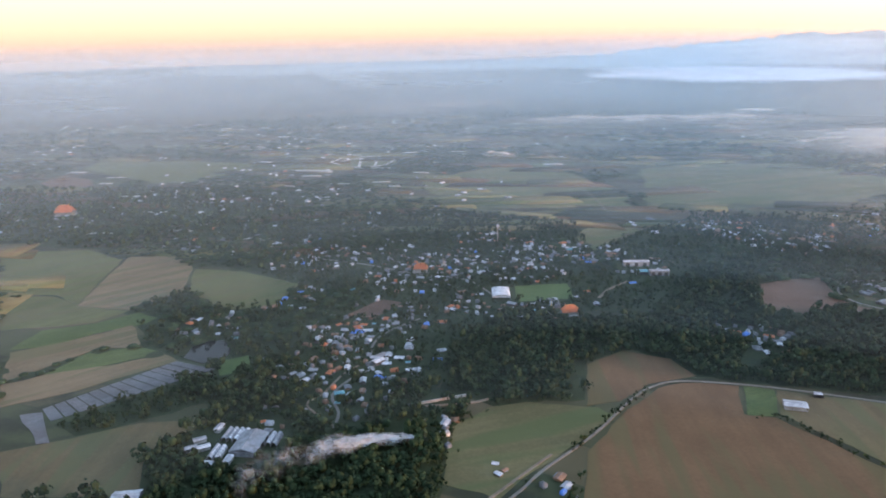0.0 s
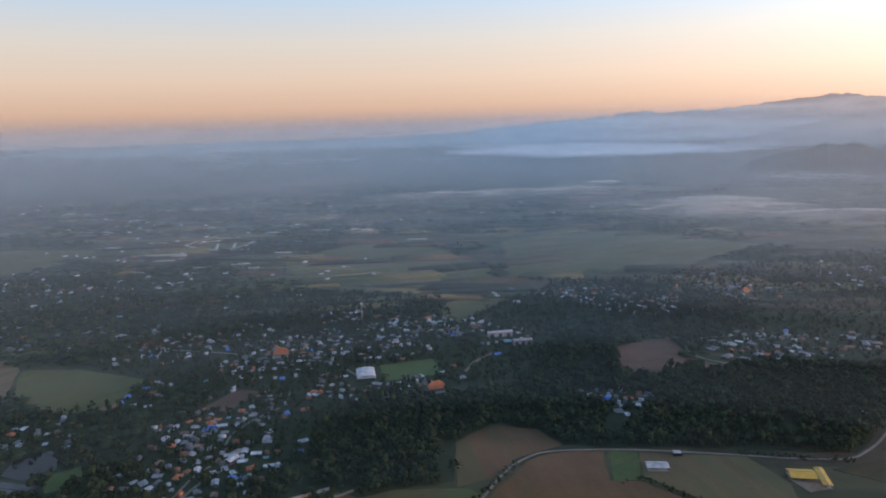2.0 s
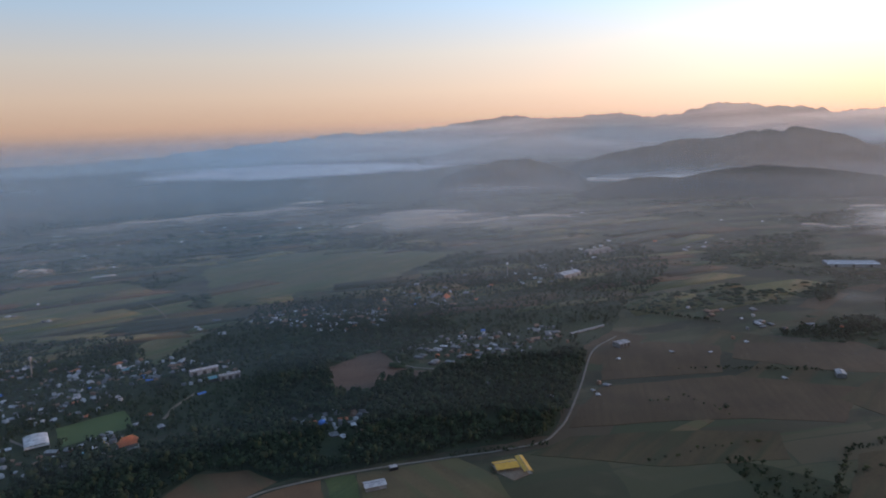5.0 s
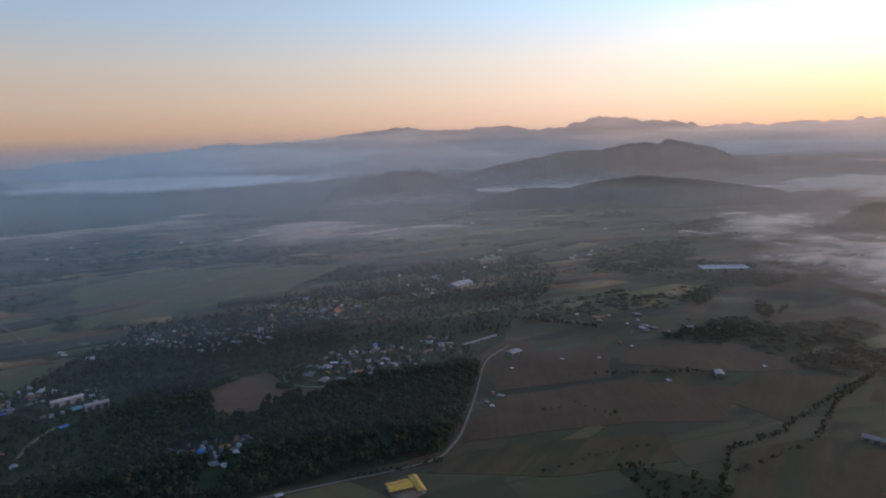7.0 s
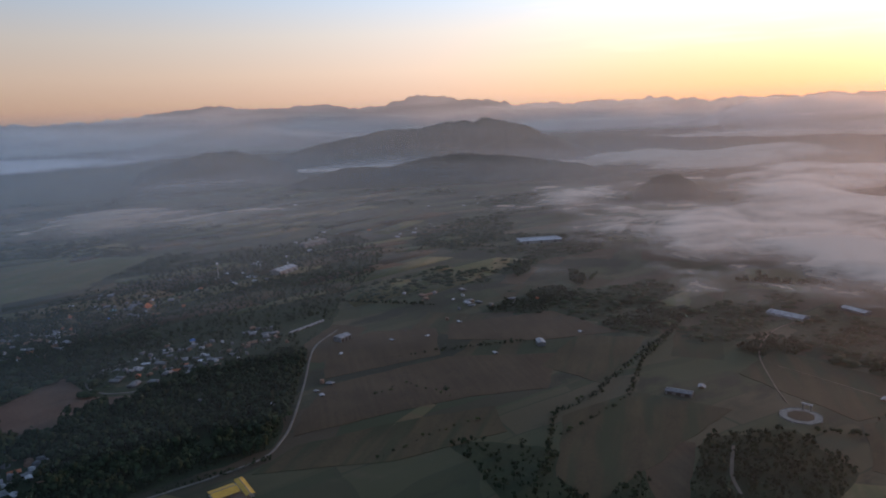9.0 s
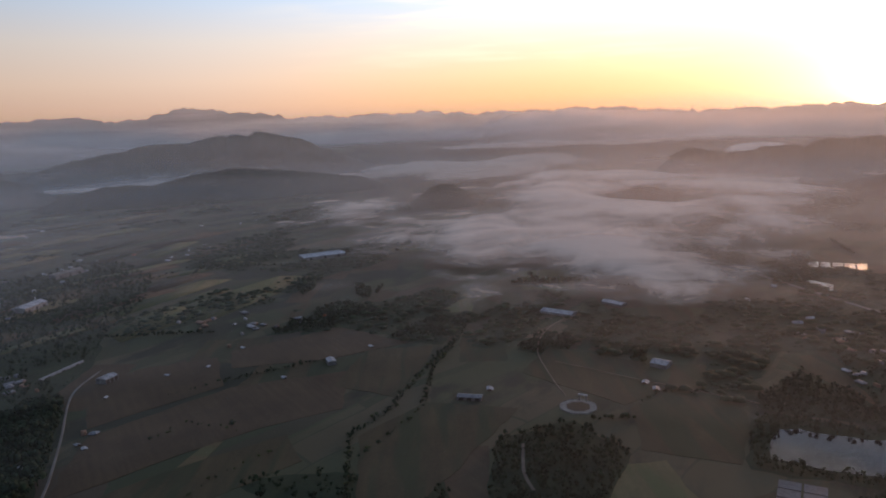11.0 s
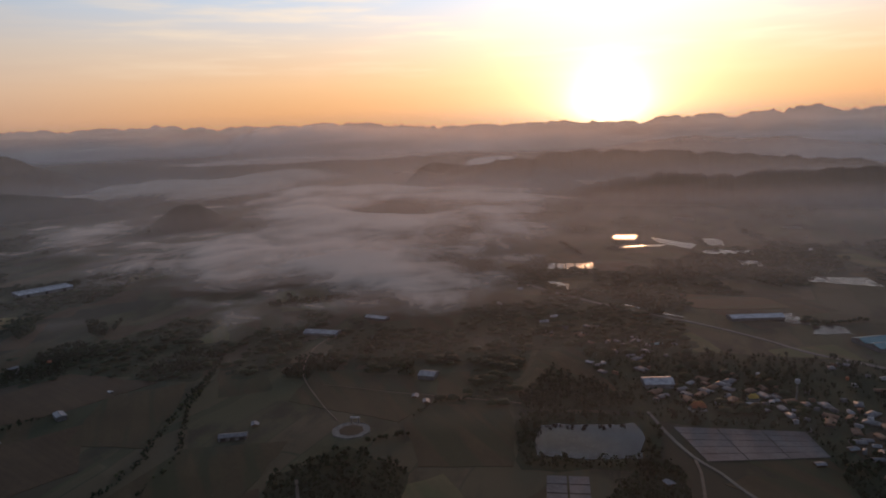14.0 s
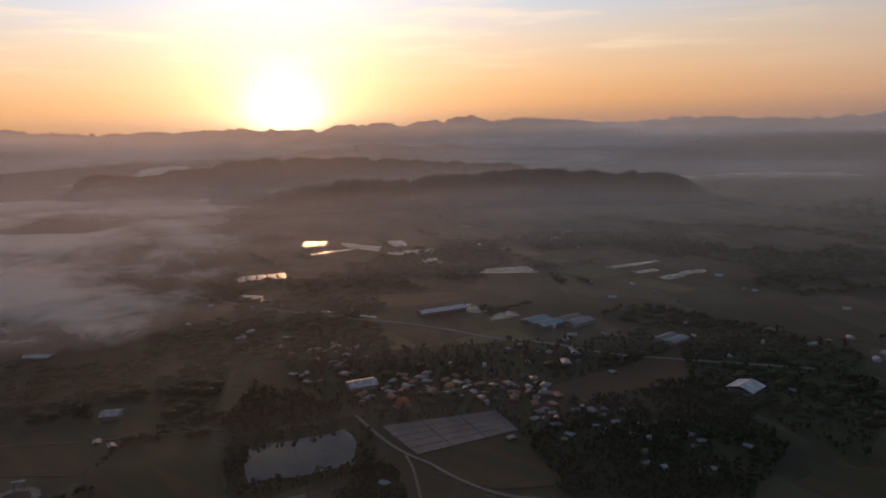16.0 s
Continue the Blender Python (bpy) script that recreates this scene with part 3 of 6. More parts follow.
# optical depth of the morning air per kilometre, by azimuth and by distance in metres; extra near the sunrise imitates
# its glare
AIR_AZ = (-60, -25, 5, 25, 45, 62, 78, 95, 112, 130, 155)
AIR = ((300, (0.10, 0.10, 0.05, 0.01, 0.01, 0.10, 0.16, 0.13, 0.06, 0.02, 0.01)),
       (800, (0.36, 0.40, 0.46, 0.36, 0.18, 0.30, 0.50, 0.50, 0.30, 0.18, 0.12)),
       (1500, (0.50, 0.58, 0.86, 0.92, 0.50, 0.62, 1.00, 1.10, 0.95, 0.76, 0.60)),
       (2300, (0.62, 0.64, 0.84, 0.88, 0.66, 0.72, 1.05, 1.15, 1.15, 1.10, 1.00)),
       (3300, (1.20, 1.20, 1.00, 0.95, 0.85, 0.95, 1.15, 1.20, 1.20, 1.20, 1.20)),
       (4300, (1.40, 1.40, 1.20, 1.10, 1.00, 1.05, 1.15, 1.20, 1.20, 1.20, 1.20)))
AIR_STEPS = (400, 540, 700, 880, 1080, 1300, 1550, 1830, 2140, 2480, 2860, 3270, 3700, 4080)


def shell(dist, deep):
    """One of the veils in which the standing haze is gathered; deep: the metres of air that it stands for."""
    z0 = float(rise(dist)) + 0.3
    n, m = 170, 26
    A, Z = np.meshgrid(np.radians(np.linspace(-75, 165, n + 1)), np.linspace(0, 1, m) ** 1.2, indexing="ij")
    D = np.degrees(A)
    west = step01(-D, -40, 15)
    top = 285 + 0.008 * dist
    H = z0 + Z * (top - z0)
    per = np.array([np.interp(D[:, 0], AIR_AZ, row) for _, row in AIR])
    far = np.array([np.interp(dist, [d for d, _ in AIR], per[:, i]) for i in range(n + 1)])[:, None]
    # densest over the ground, thinner at the height of the flight, gone over the far ridges
    high = 0.18 + 0.38 * west
    profile = high + (1 - high) * (1 - step01(H, 20 + z0, 110 + 0.5 * z0))
    foot = step01(H, z0, z0 + 16 + 0.02 * dist)
    thick = (1 - np.exp(-far * deep / 1000 * profile)) * foot * (1 - step01(H, 205, top))
    v = np.stack([HUB.x + dist * np.sin(A), HUB.y + dist * np.cos(A), H], -1).reshape(-1, 3)
    i, j = np.meshgrid(np.arange(n), np.arange(m - 1), indexing="ij")
    f = np.stack([i * m + j, (i + 1) * m + j, (i + 1) * m + j + 1, i * m + j + 1], -1).reshape(-1, 4)
    f = f[thick.ravel()[f].max(axis=1) > 0.001]
    # sunrise glow is put into the haze colour, strongest near its azimuth
    sun_tint = step01(D, 42, 78) * (1 - 0.85 * step01(D, 92, 118))
    ob = tagged(raw_mesh("haze", v, f, HAZE, True), "thin bluish morning haze, sunrise glow put into its eastern tint", "haze", kind="structure")
    for name, value in (("thick", np.clip(thick, 0, 0.97)), ("sun_tint", sun_tint)):
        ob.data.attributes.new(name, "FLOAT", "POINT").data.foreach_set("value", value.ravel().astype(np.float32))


def make_haze():
    edges = [300] + [(a + b) / 2 for a, b in zip(AIR_STEPS, AIR_STEPS[1:])] + [4300]
    for d, a, b in zip(AIR_STEPS, edges, edges[1:]):
        shell(d, b - a)


# where knolls part the fog: x, y, radius
PARTED = ((1862, 1020, 270), (2000, 504, 190))


# the default fog colour has the low sun's orange light put into it
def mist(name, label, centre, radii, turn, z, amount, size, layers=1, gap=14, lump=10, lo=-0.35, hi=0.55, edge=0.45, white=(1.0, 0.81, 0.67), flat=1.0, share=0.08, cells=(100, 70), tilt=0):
    """A fog bank: an uneven oval of sheets that billow up where they are thick."""
    c, s = math.cos(radians(turn)), math.sin(radians(turn))
    for l in range(layers):
        n, m = cells
        u, w = np.meshgrid(np.linspace(-1.35, 1.35, n), np.linspace(-1.35, 1.35, m), indexing="ij")
        x = centre[0] + c * u * radii[0] - s * w * radii[1]
        y = centre[1] + s * u * radii[0] + c * w * radii[1]
        f1 = np.array([fbm(a * radii[0] / size * flat, b * radii[1] / size, centre[0] * 0.01 + l * 0.35, 5) for a, b in zip(u.ravel(), w.ravel())]).reshape(u.shape)
        oval = 1 - step01(np.hypot(u, w) - 0.32 * f1, 1 - edge, 1.12)
        thick = oval * step01(f1, lo, hi)
        for px, py, r in PARTED:
            thick = thick * (0.12 + 0.88 * step01(np.hypot(x - px, y - py) + 60 * f1, 0.45 * r, 1.15 * r))
        ground = rise(np.hypot(x - HUB.x, y - HUB.y))
        zz = z + l * gap + ground + lump * (0.5 * f1 + 1.2 * thick) - tilt * w
        i, j = np.meshgrid(np.arange(n - 1), np.arange(m - 1), indexing="ij")
        f = np.stack([i * m + j, (i + 1) * m + j, (i + 1) * m + j + 1, i * m + j + 1], -1).reshape(-1, 4)
        f = f[thick.ravel()[f].max(axis=1) > 0.004]
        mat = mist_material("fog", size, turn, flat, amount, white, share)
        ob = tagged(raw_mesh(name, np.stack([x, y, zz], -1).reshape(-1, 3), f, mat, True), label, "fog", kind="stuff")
        ob.data.attributes.new("thick", "FLOAT", "POINT").data.foreach_set("value", thick.ravel().astype(np.float32))


def make_mist():
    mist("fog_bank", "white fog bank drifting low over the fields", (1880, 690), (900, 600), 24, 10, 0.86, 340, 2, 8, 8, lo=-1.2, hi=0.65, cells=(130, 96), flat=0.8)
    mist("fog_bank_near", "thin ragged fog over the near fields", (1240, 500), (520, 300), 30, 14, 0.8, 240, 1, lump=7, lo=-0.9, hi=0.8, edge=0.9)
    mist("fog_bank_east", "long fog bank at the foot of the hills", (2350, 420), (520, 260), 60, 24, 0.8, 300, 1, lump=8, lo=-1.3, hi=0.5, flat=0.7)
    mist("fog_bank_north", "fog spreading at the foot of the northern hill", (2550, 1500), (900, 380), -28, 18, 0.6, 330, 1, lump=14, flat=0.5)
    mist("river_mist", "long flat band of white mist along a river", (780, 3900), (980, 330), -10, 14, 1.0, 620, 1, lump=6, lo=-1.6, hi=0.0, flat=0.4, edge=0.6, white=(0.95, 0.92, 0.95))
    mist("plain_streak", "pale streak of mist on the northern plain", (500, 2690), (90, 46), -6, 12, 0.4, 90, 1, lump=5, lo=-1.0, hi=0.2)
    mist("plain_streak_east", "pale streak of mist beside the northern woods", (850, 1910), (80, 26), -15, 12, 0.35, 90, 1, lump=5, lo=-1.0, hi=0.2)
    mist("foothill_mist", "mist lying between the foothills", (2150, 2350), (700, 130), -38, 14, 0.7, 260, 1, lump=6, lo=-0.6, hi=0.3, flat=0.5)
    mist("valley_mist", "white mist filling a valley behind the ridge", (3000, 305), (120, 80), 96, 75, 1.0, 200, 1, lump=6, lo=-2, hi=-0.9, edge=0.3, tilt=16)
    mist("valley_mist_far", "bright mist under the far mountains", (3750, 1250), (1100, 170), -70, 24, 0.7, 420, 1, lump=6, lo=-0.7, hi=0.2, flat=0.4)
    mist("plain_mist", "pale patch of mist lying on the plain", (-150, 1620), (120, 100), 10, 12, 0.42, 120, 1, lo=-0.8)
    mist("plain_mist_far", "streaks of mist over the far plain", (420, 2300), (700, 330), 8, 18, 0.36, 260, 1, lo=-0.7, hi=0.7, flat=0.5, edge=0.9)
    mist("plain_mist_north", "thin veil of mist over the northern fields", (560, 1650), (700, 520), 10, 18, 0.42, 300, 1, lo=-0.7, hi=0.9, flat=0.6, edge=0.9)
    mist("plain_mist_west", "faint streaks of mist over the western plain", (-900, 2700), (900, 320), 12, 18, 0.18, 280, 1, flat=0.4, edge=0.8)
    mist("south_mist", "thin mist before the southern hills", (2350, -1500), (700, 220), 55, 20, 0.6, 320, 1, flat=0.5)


PLOTS = []       # outlines that stay clear of trees


def plot(name, mat, pts, label, category="field", h=0.05, clear=True, wave=3.0):
    """A field, yard or pond as a low slab with a slightly uneven outline."""
    h += 0.12 + 0.002 * len(PLOTS) if clear else 0.0
    out = []
    n = len(pts)
    for i in range(n):
        a, b = Vector((*pts[i], 0)), Vector((*pts[(i + 1) % n], 0))
        k = max(2, int((b - a).length / 12))
        side = Vector((-(b - a).y, (b - a).x, 0)).normalized()
        for j in range(k):
            p = a.lerp(b, j / k)
            q = p + side * (wave * noise.noise((p.x * 0.05, p.y * 0.05, 2.2)) if j else 0)
            out.append((q.x, q.y, land(q.x, q.y)))
    bm = bmesh.new()
    f = bm.faces.new([bm.verts.new(p) for p in out])
    bm.normal_update()
    if f.normal.z < 0:
        f.normal_flip()
    r = bmesh.ops.extrude_face_region(bm, geom=[f])
    bmesh.ops.translate(bm, vec=(0, 0, h), verts=[g for g in r["geom"] if isinstance(g, bmesh.types.BMVert)])
    bmesh.ops.recalc_face_normals(bm, faces=bm.faces)
    ob = tagged(part(name, bm, mat), label, category, kind="structure")
    if clear:
        PLOTS.append(pts)
    return ob


ROADS = []


def road(name, mat, pts, width, label, h=0.5):
    """A road along smooth bends, with a raised edge."""
    P = [Vector((*p, 0)) for p in pts]
    P = [2 * P[0] - P[1]] + P + [2 * P[-1] - P[-2]]
    line = []
    for i in range(1, len(P) - 2):
        p0, p1, p2, p3 = P[i - 1:i + 3]
        k = max(3, int((p2 - p1).length / 6))
        for j in range(k):
            t = j / k
            line.append(0.5 * ((2 * p1) + (p2 - p0) * t + (2 * p0 - 5 * p1 + 4 * p2 - p3) * t * t + (3 * p1 - p0 - 3 * p2 + p3) * t ** 3))
    line.append(P[-2])
    bm = bmesh.new()
    prev = None
    for i, p in enumerate(line):
        d = (line[min(i + 1, len(line) - 1)] - line[max(i - 1, 0)]).normalized()
        s = Vector((-d.y, d.x, 0)) * width / 2 * (1 + 0.12 * noise.noise((p.x * 0.07, p.y * 0.07, 0)))
        z = land(p.x, p.y)
        ring = [bm.verts.new(p + s * 1.12 + Vector((0, 0, z))), bm.verts.new(p + s + Vector((0, 0, z + h))),
                bm.verts.new(p - s + Vector((0, 0, z + h))), bm.verts.new(p - s * 1.12 + Vector((0, 0, z)))]
        if prev:
            for a in range(3):
                bm.faces.new((prev[a], prev[a + 1], ring[a + 1], ring[a]))
        prev = ring
        ROADS.append((p.x, p.y, width))
    bmesh.ops.recalc_face_normals(bm, faces=bm.faces)
    tagged(part(name, bm, mat), label, "road", kind="structure")


def make_fields():
    plot("field_stubble", TAN, [(30, 300), (31, 404), (57, 466), (80, 504), (100, 517), (123, 520.5), (141, 520), (138, 475), (160, 474), (195, 438), (214, 420), (204, 380), (190, 300)],
         "large tan stubble field beside the curving road")
    plot("field_east_of_shed", OCHRE, [(168, 518), (246, 510), (262, 470), (250, 380), (212, 382), (218, 424), (200, 444), (170, 474), (163, 480)], "ochre field behind a pale shed")
    plot("field_behind_road", TAN, [(25, 537), (54, 571), (93, 561), (111, 532), (97, 524), (73, 510), (52, 478), (28, 466)], "tan field between forest and road")
    plot("field_west_of_road", OLIVE, [(-54, 350), (-63, 417), (-43, 449), (-16, 463), (36, 465), (48, 456), (30, 424), (1, 378), (-18, 342)], "greenish fallow field west of the road")
    plot("green_plot", GREEN, [(144, 520), (166, 517), (161, 477), (140, 474)], "small dark green crop plot beside the road")
    plot("meadow_far_west", MEADOW, [(-769, 738), (-626, 594), (-562, 605), (-514, 583), (-577, 739), (-657, 772)], "pale green meadow")
    plot("field_brown_west", CLAY, [(-511, 579), (-529, 626), (-576, 751), (-515, 767), (-460, 718), (-425, 644), (-447, 579)], "brown harvested field")
    plot("field_light_west", MEADOW, [(-457, 718), (-417, 642), (-347, 594), (-299, 621), (-304, 688), (-396, 721)], "light green field beside the village")
    plot("field_green_west", MEADOW, [(-620, 588), (-538, 506), (-502, 521), (-459, 541), (-445, 576), (-509, 578), (-557, 600)], "green rice field with hedges")
    plot("field_dark_west", GREEN, [(-490, 469), (-496, 514), (-457, 538), (-432, 575), (-403, 565), (-405, 548), (-439, 517), (-460, 482)], "dark green crop strip")
    plot("field_tan_west", CLAY, [(-443, 411), (-484, 463), (-447, 500), (-416, 542), (-373, 499), (-413, 484), (-429, 440)], "tan harvested strip")
    plot("field_strip_west", GREEN, [(-419, 430), (-411, 481), (-371, 496), (-347, 489), (-375, 461), (-402, 439)], "narrow dark green crop strip")
    plot("field_ploughed_west", CLAY, [(-409, 376), (-440, 408), (-419, 430), (-373, 459), (-342, 487), (-322, 477), (-371, 410)], "brown ploughed field")
    for i in range(13):
        p, q = Vector((-374, 380)).lerp(Vector((-322, 477)), (i + 0.03) / 13), Vector((-354, 366)).lerp(Vector((-280, 469)), (i + 0.03) / 13)
        r, s = Vector((-374, 380)).lerp(Vector((-322, 477)), (i + 0.9) / 13), Vector((-354, 366)).lerp(Vector((-280, 469)), (i + 0.9) / 13)
        plot("mulch_strip", PLASTIC, [tuple(p), tuple(q), tuple(s), tuple(r)], "strip of grey mulch film over a field bed", h=0.2, wave=0.5)
    plot("mulch_edge", PLASTIC, [(-384, 369), (-370, 376), (-332, 341), (-340, 337)], "long strip of grey mulch film", h=0.2)
    plot("field_tan_south_west", OCHRE, [(-315, 282), (-357, 324), (-319, 350), (-287, 377), (-239, 391), (-247, 363), (-256, 341), (-231, 300)], "dull tan field beside a wood")
    plot("pond_west", WATER, [(-321, 484), (-326, 507), (-317, 521), (-305, 525), (-291, 512), (-284, 496), (-286, 480), (-298, 476)], "grey village pond", "pond", 0.08)
    plot("pond_small", WATER, [(-306, 458), (-300, 466), (-280, 464), (-274, 454), (-288, 448)], "small grey pond beside the mulch beds", "pond", 0.08)
    plot("lawn_west", LAWN, [(-287, 484), (-266, 499), (-249, 470), (-270, 458)], "small bright green plot")
    plot("plain_field", OLIVE, [(-340, 1323), (-240, 1470), (-116, 1555), (-20, 1400), (73, 1215), (60, 1090), (77, 985), (18, 880), (-8, 1004), (-100, 1060), (-212, 1067)], "broad pale green field on the plain", wave=22)
    plot("plain_field_east", OLIVE, [(92, 1503), (250, 1590), (406, 1608), (600, 1400), (408, 1216), (250, 1190), (98, 1131)], "broad misty green field on the plain", wave=22)
    plot("field_red", REDBROWN, [(197, 774), (240, 800), (268, 810), (270, 760), (264, 742), (300, 706), (296, 694), (254, 697), (231, 688), (191, 699)], "bare red-brown field inside the forest")
    plot("sports_field", LAWN, [(-62, 722), (-6, 742), (6, 695), (-54, 674)], "green sports field beside the white hall")
    plot("meadow_north_west", MEADOW, [(-1157, 1368), (-1207, 1487), (-982, 1509), (-787, 1486), (-721, 1415), (-775, 1337), (-823, 1204), (-1034, 1308)], "bright green meadow far off")
    plot("estate_ground", OLIVE, [(-622, 1518), (-612, 1612), (-570, 1672), (-470, 1655), (-455, 1575), (-455, 1500), (-505, 1444), (-560, 1468)], "half-built estate ground with pale streets", "estate", wave=8)
    plot("estate_bare", ESTATE, [(-745, 1446), (-678, 1449), (-589, 1445), (-556, 1405), (-600, 1392), (-683, 1412)], "bare pale gravel ground of a new estate", "yard", wave=14)
    plot("quarry_yard", ESTATE, [(-632, 1266), (-590, 1268), (-562, 1228), (-600, 1216)], "bare pale gravel yard between the trees", "yard", wave=10)
    plot("bare_yard_west", REDBROWN, [(-1126, 1197), (-1144, 1281), (-1047, 1252), (-963, 1158), (-1041, 1148)], "bare orange earth plot")
    plot("village_yard", REDBROWN, [(-215, 610), (-195, 655), (-170, 650), (-185, 600)], "bare brown yard in the village")
    plot("tan_strip", OCHRE, [(404, 474), (462, 490), (470, 480), (415, 462)], "strip of bare pale earth")
    plot("field_brown_middle", BROWN, [(352, 520), (380, 552), (430, 590), (560, 560), (640, 480), (560, 430), (500, 470), (420, 500)], "brown harvested field east of the lane")
    plot("field_brown_lane", BROWN, [(440, 605), (500, 690), (560, 690), (620, 640), (560, 570)], "reddish field beside the lane")
    plot("field_green_middle", FALLOW, [(300, 490), (345, 505), (420, 480), (500, 440), (470, 400), (380, 430)], "olive green crop field")
    plot("field_olive_east", FALLOW, [(600, 470), (700, 500), (740, 440), (690, 420), (600, 400)], "olive pasture with single trees")
    plot("field_tan_east", BROWN, [(640, 640), (760, 580), (740, 470), (660, 520), (600, 600)], "brown stubble field")
    plot("field_monument", FALLOW, [(660, 210), (700, 320), (780, 320), (770, 220), (700, 190)], "pasture around the round plaza")
    plot("field_near_east", FALLOW, [(440, 330), (520, 385), (600, 370), (620, 290), (520, 290), (430, 290)], "dull olive field with hedges")
    plot("field_by_pond", FALLOW, [(620, 190), (655, 205), (700, 185), (700, 120), (640, 112), (590, 112), (585, 180)], "dark brown field beside the pond")
    plot("pond", WATER, [(660, 93), (666, 80), (664, 60), (670, 19), (640, 14), (608, 20), (604, 60), (607, 95), (635, 97)], "large square fish pond mirroring the sky", "pond", 0.06, wave=4)
    plot("field_south_east", BROWN, [(690, -170), (740, -345), (660, -300), (650, -180)], "reddish brown field south of the village")
    plot("field_tan_highway", TAN, [(1100, -93), (1077, -195), (1030, -215), (1022, -200), (1018, -120), (1025, -98)], "dull tan field behind the long factory")
    plot("grass_south", FALLOW, [(575, -28), (588, -45), (577, -100), (530, -110), (540, -60)], "dark green grass field beside the pond road")


def make_small_fields():
    """Patchwork of small dull fields on the eastern plain."""
    g = random.Random(33)
    kinds = ((FALLOW, "dull brown-green fallow field"), (BROWN, "dark brown harvested field"), (FALLOW, "dull olive pasture"), (OLIVE, "olive pasture with thin grass"))
    placed = []
    for _ in range(160):
        x, y, l, w = g.uniform(430, 1450), g.uniform(-520, 800), g.uniform(28, 70), g.uniform(18, 42)
        if any(math.hypot(x - p, y - q) < (max(l, w) + r) * 0.9 for p, q, r in placed) or any(bool(inside(p, [x], [y])[0]) for p in PLOTS):
            continue
        placed.append((x, y, max(l, w)))
        a = radians(g.choice((17, 17, 28)) + g.gauss(0, 6))
        c, s = math.cos(a), math.sin(a)
        mat, label = g.choice(kinds)
        plot("small_field", mat, [(x + c * u * l - s * v * w, y + s * u * l + c * v * w) for u, v in ((-1, -1), (1, -g.uniform(0.8, 1.1)), (g.uniform(0.8, 1.1), 1), (-1, g.uniform(0.8, 1.1)))],
             label, h=0.02 + 0.0004 * len(placed), clear=False, wave=4)


def make_water_and_plots():
    k = 0
    for x0, x1, y0, y1 in ((1275, 1318, 8, 88),):
        for i in range(5):
            a, b = y0 + (y1 - y0) * i / 5 + 0.6, y0 + (y1 - y0) * (i + 1) / 5 - 0.6
            plot("fish_pond", FLOODED, [(x0, a), (x1, a), (x1, b), (x0, b)], "long flooded pond shining like metal", "pond", 0.06)
    for pts in ([(1620, -56), (1607, -105), (1556, -87), (1568, -44)], [(1579, -122), (1490, -196), (1440, -174), (1529, -126)], [(1557, -217), (1548, -250), (1473, -243), (1481, -212)],
                [(1428, -189), (1425, -278), (1382, -267), (1389, -186)], [(1482, -52), (1500, -145), (1476, -132), (1454, -44)], [(1202, -290), (1193, -372), (1137, -370), (1170, -285)],
                [(1192, 93), (1166, 54), (1124, 54), (1144, 72)], [(1046, -17), (1030, -33), (1022, -30), (1036, -13)], [(1024, -38), (1010, -52), (1004, -49), (1016, -35)], [(1004, -58), (984, -77), (976, -74), (995, -54)], [(1334, -227), (1325, -263), (1278, -253), (1293, -227)], [(946, -211), (953, -243), (917, -241), (912, -201)], [(1690, -405), (1700, -440), (1660, -445), (1655, -415)],
                [(985, -140), (1000, -205), (955, -215), (950, -208)], [(1129, -480), (1142, -590), (1128, -585), (1112, -490)], [(1080, -500), (1086, -545), (1066, -548), (1064, -508)],
                [(1032, -512), (1041, -563), (1019, -559), (1012, -515)], [(1052, -566), (1050, -610), (1028, -600), (1030, -562)], [(1880, -215), (1870, -260), (1800, -255), (1810, -210)]):
        plot("flooded_field", FLOODED, pts, "flooded field mirroring the bright sky", "pond", 0.06, wave=3)
    # mulch beds east of the pond, in rows of separate beds
    ax, ay = Vector((652, -8)), Vector((600, -30))
    for i in range(5):
        for j in range(3):
            u0, u1, v0, v1 = j / 3 + 0.004, (j + 1) / 3 - 0.004, i / 5 + 0.006, (i + 1) / 5 - 0.006
            def at(u, v):
                top, low = Vector((664, -10)).lerp(Vector((660, -107)), u), Vector((606, -24)).lerp(Vector((618, -110)), u)
                return tuple(top.lerp(low, v))
            plot("seed_bed", PLASTIC, [at(u0, v0), at(u1, v0), at(u1, v1), at(u0, v1)], "pale grey seed bed with earth paths", "field", 0.2, wave=0.3)
    for i in range(2):
        for j in range(3):
            a, b = 544 + j * 12, 554.5 + j * 12
            c, d = 60 + i * 15, 73.5 + i * 15
            plot("seed_bed_west", PLASTIC, [(a, c), (b, c), (b, d), (a, d)], "pale grey seed bed beside the pond", "field", 0.2, wave=0.3)


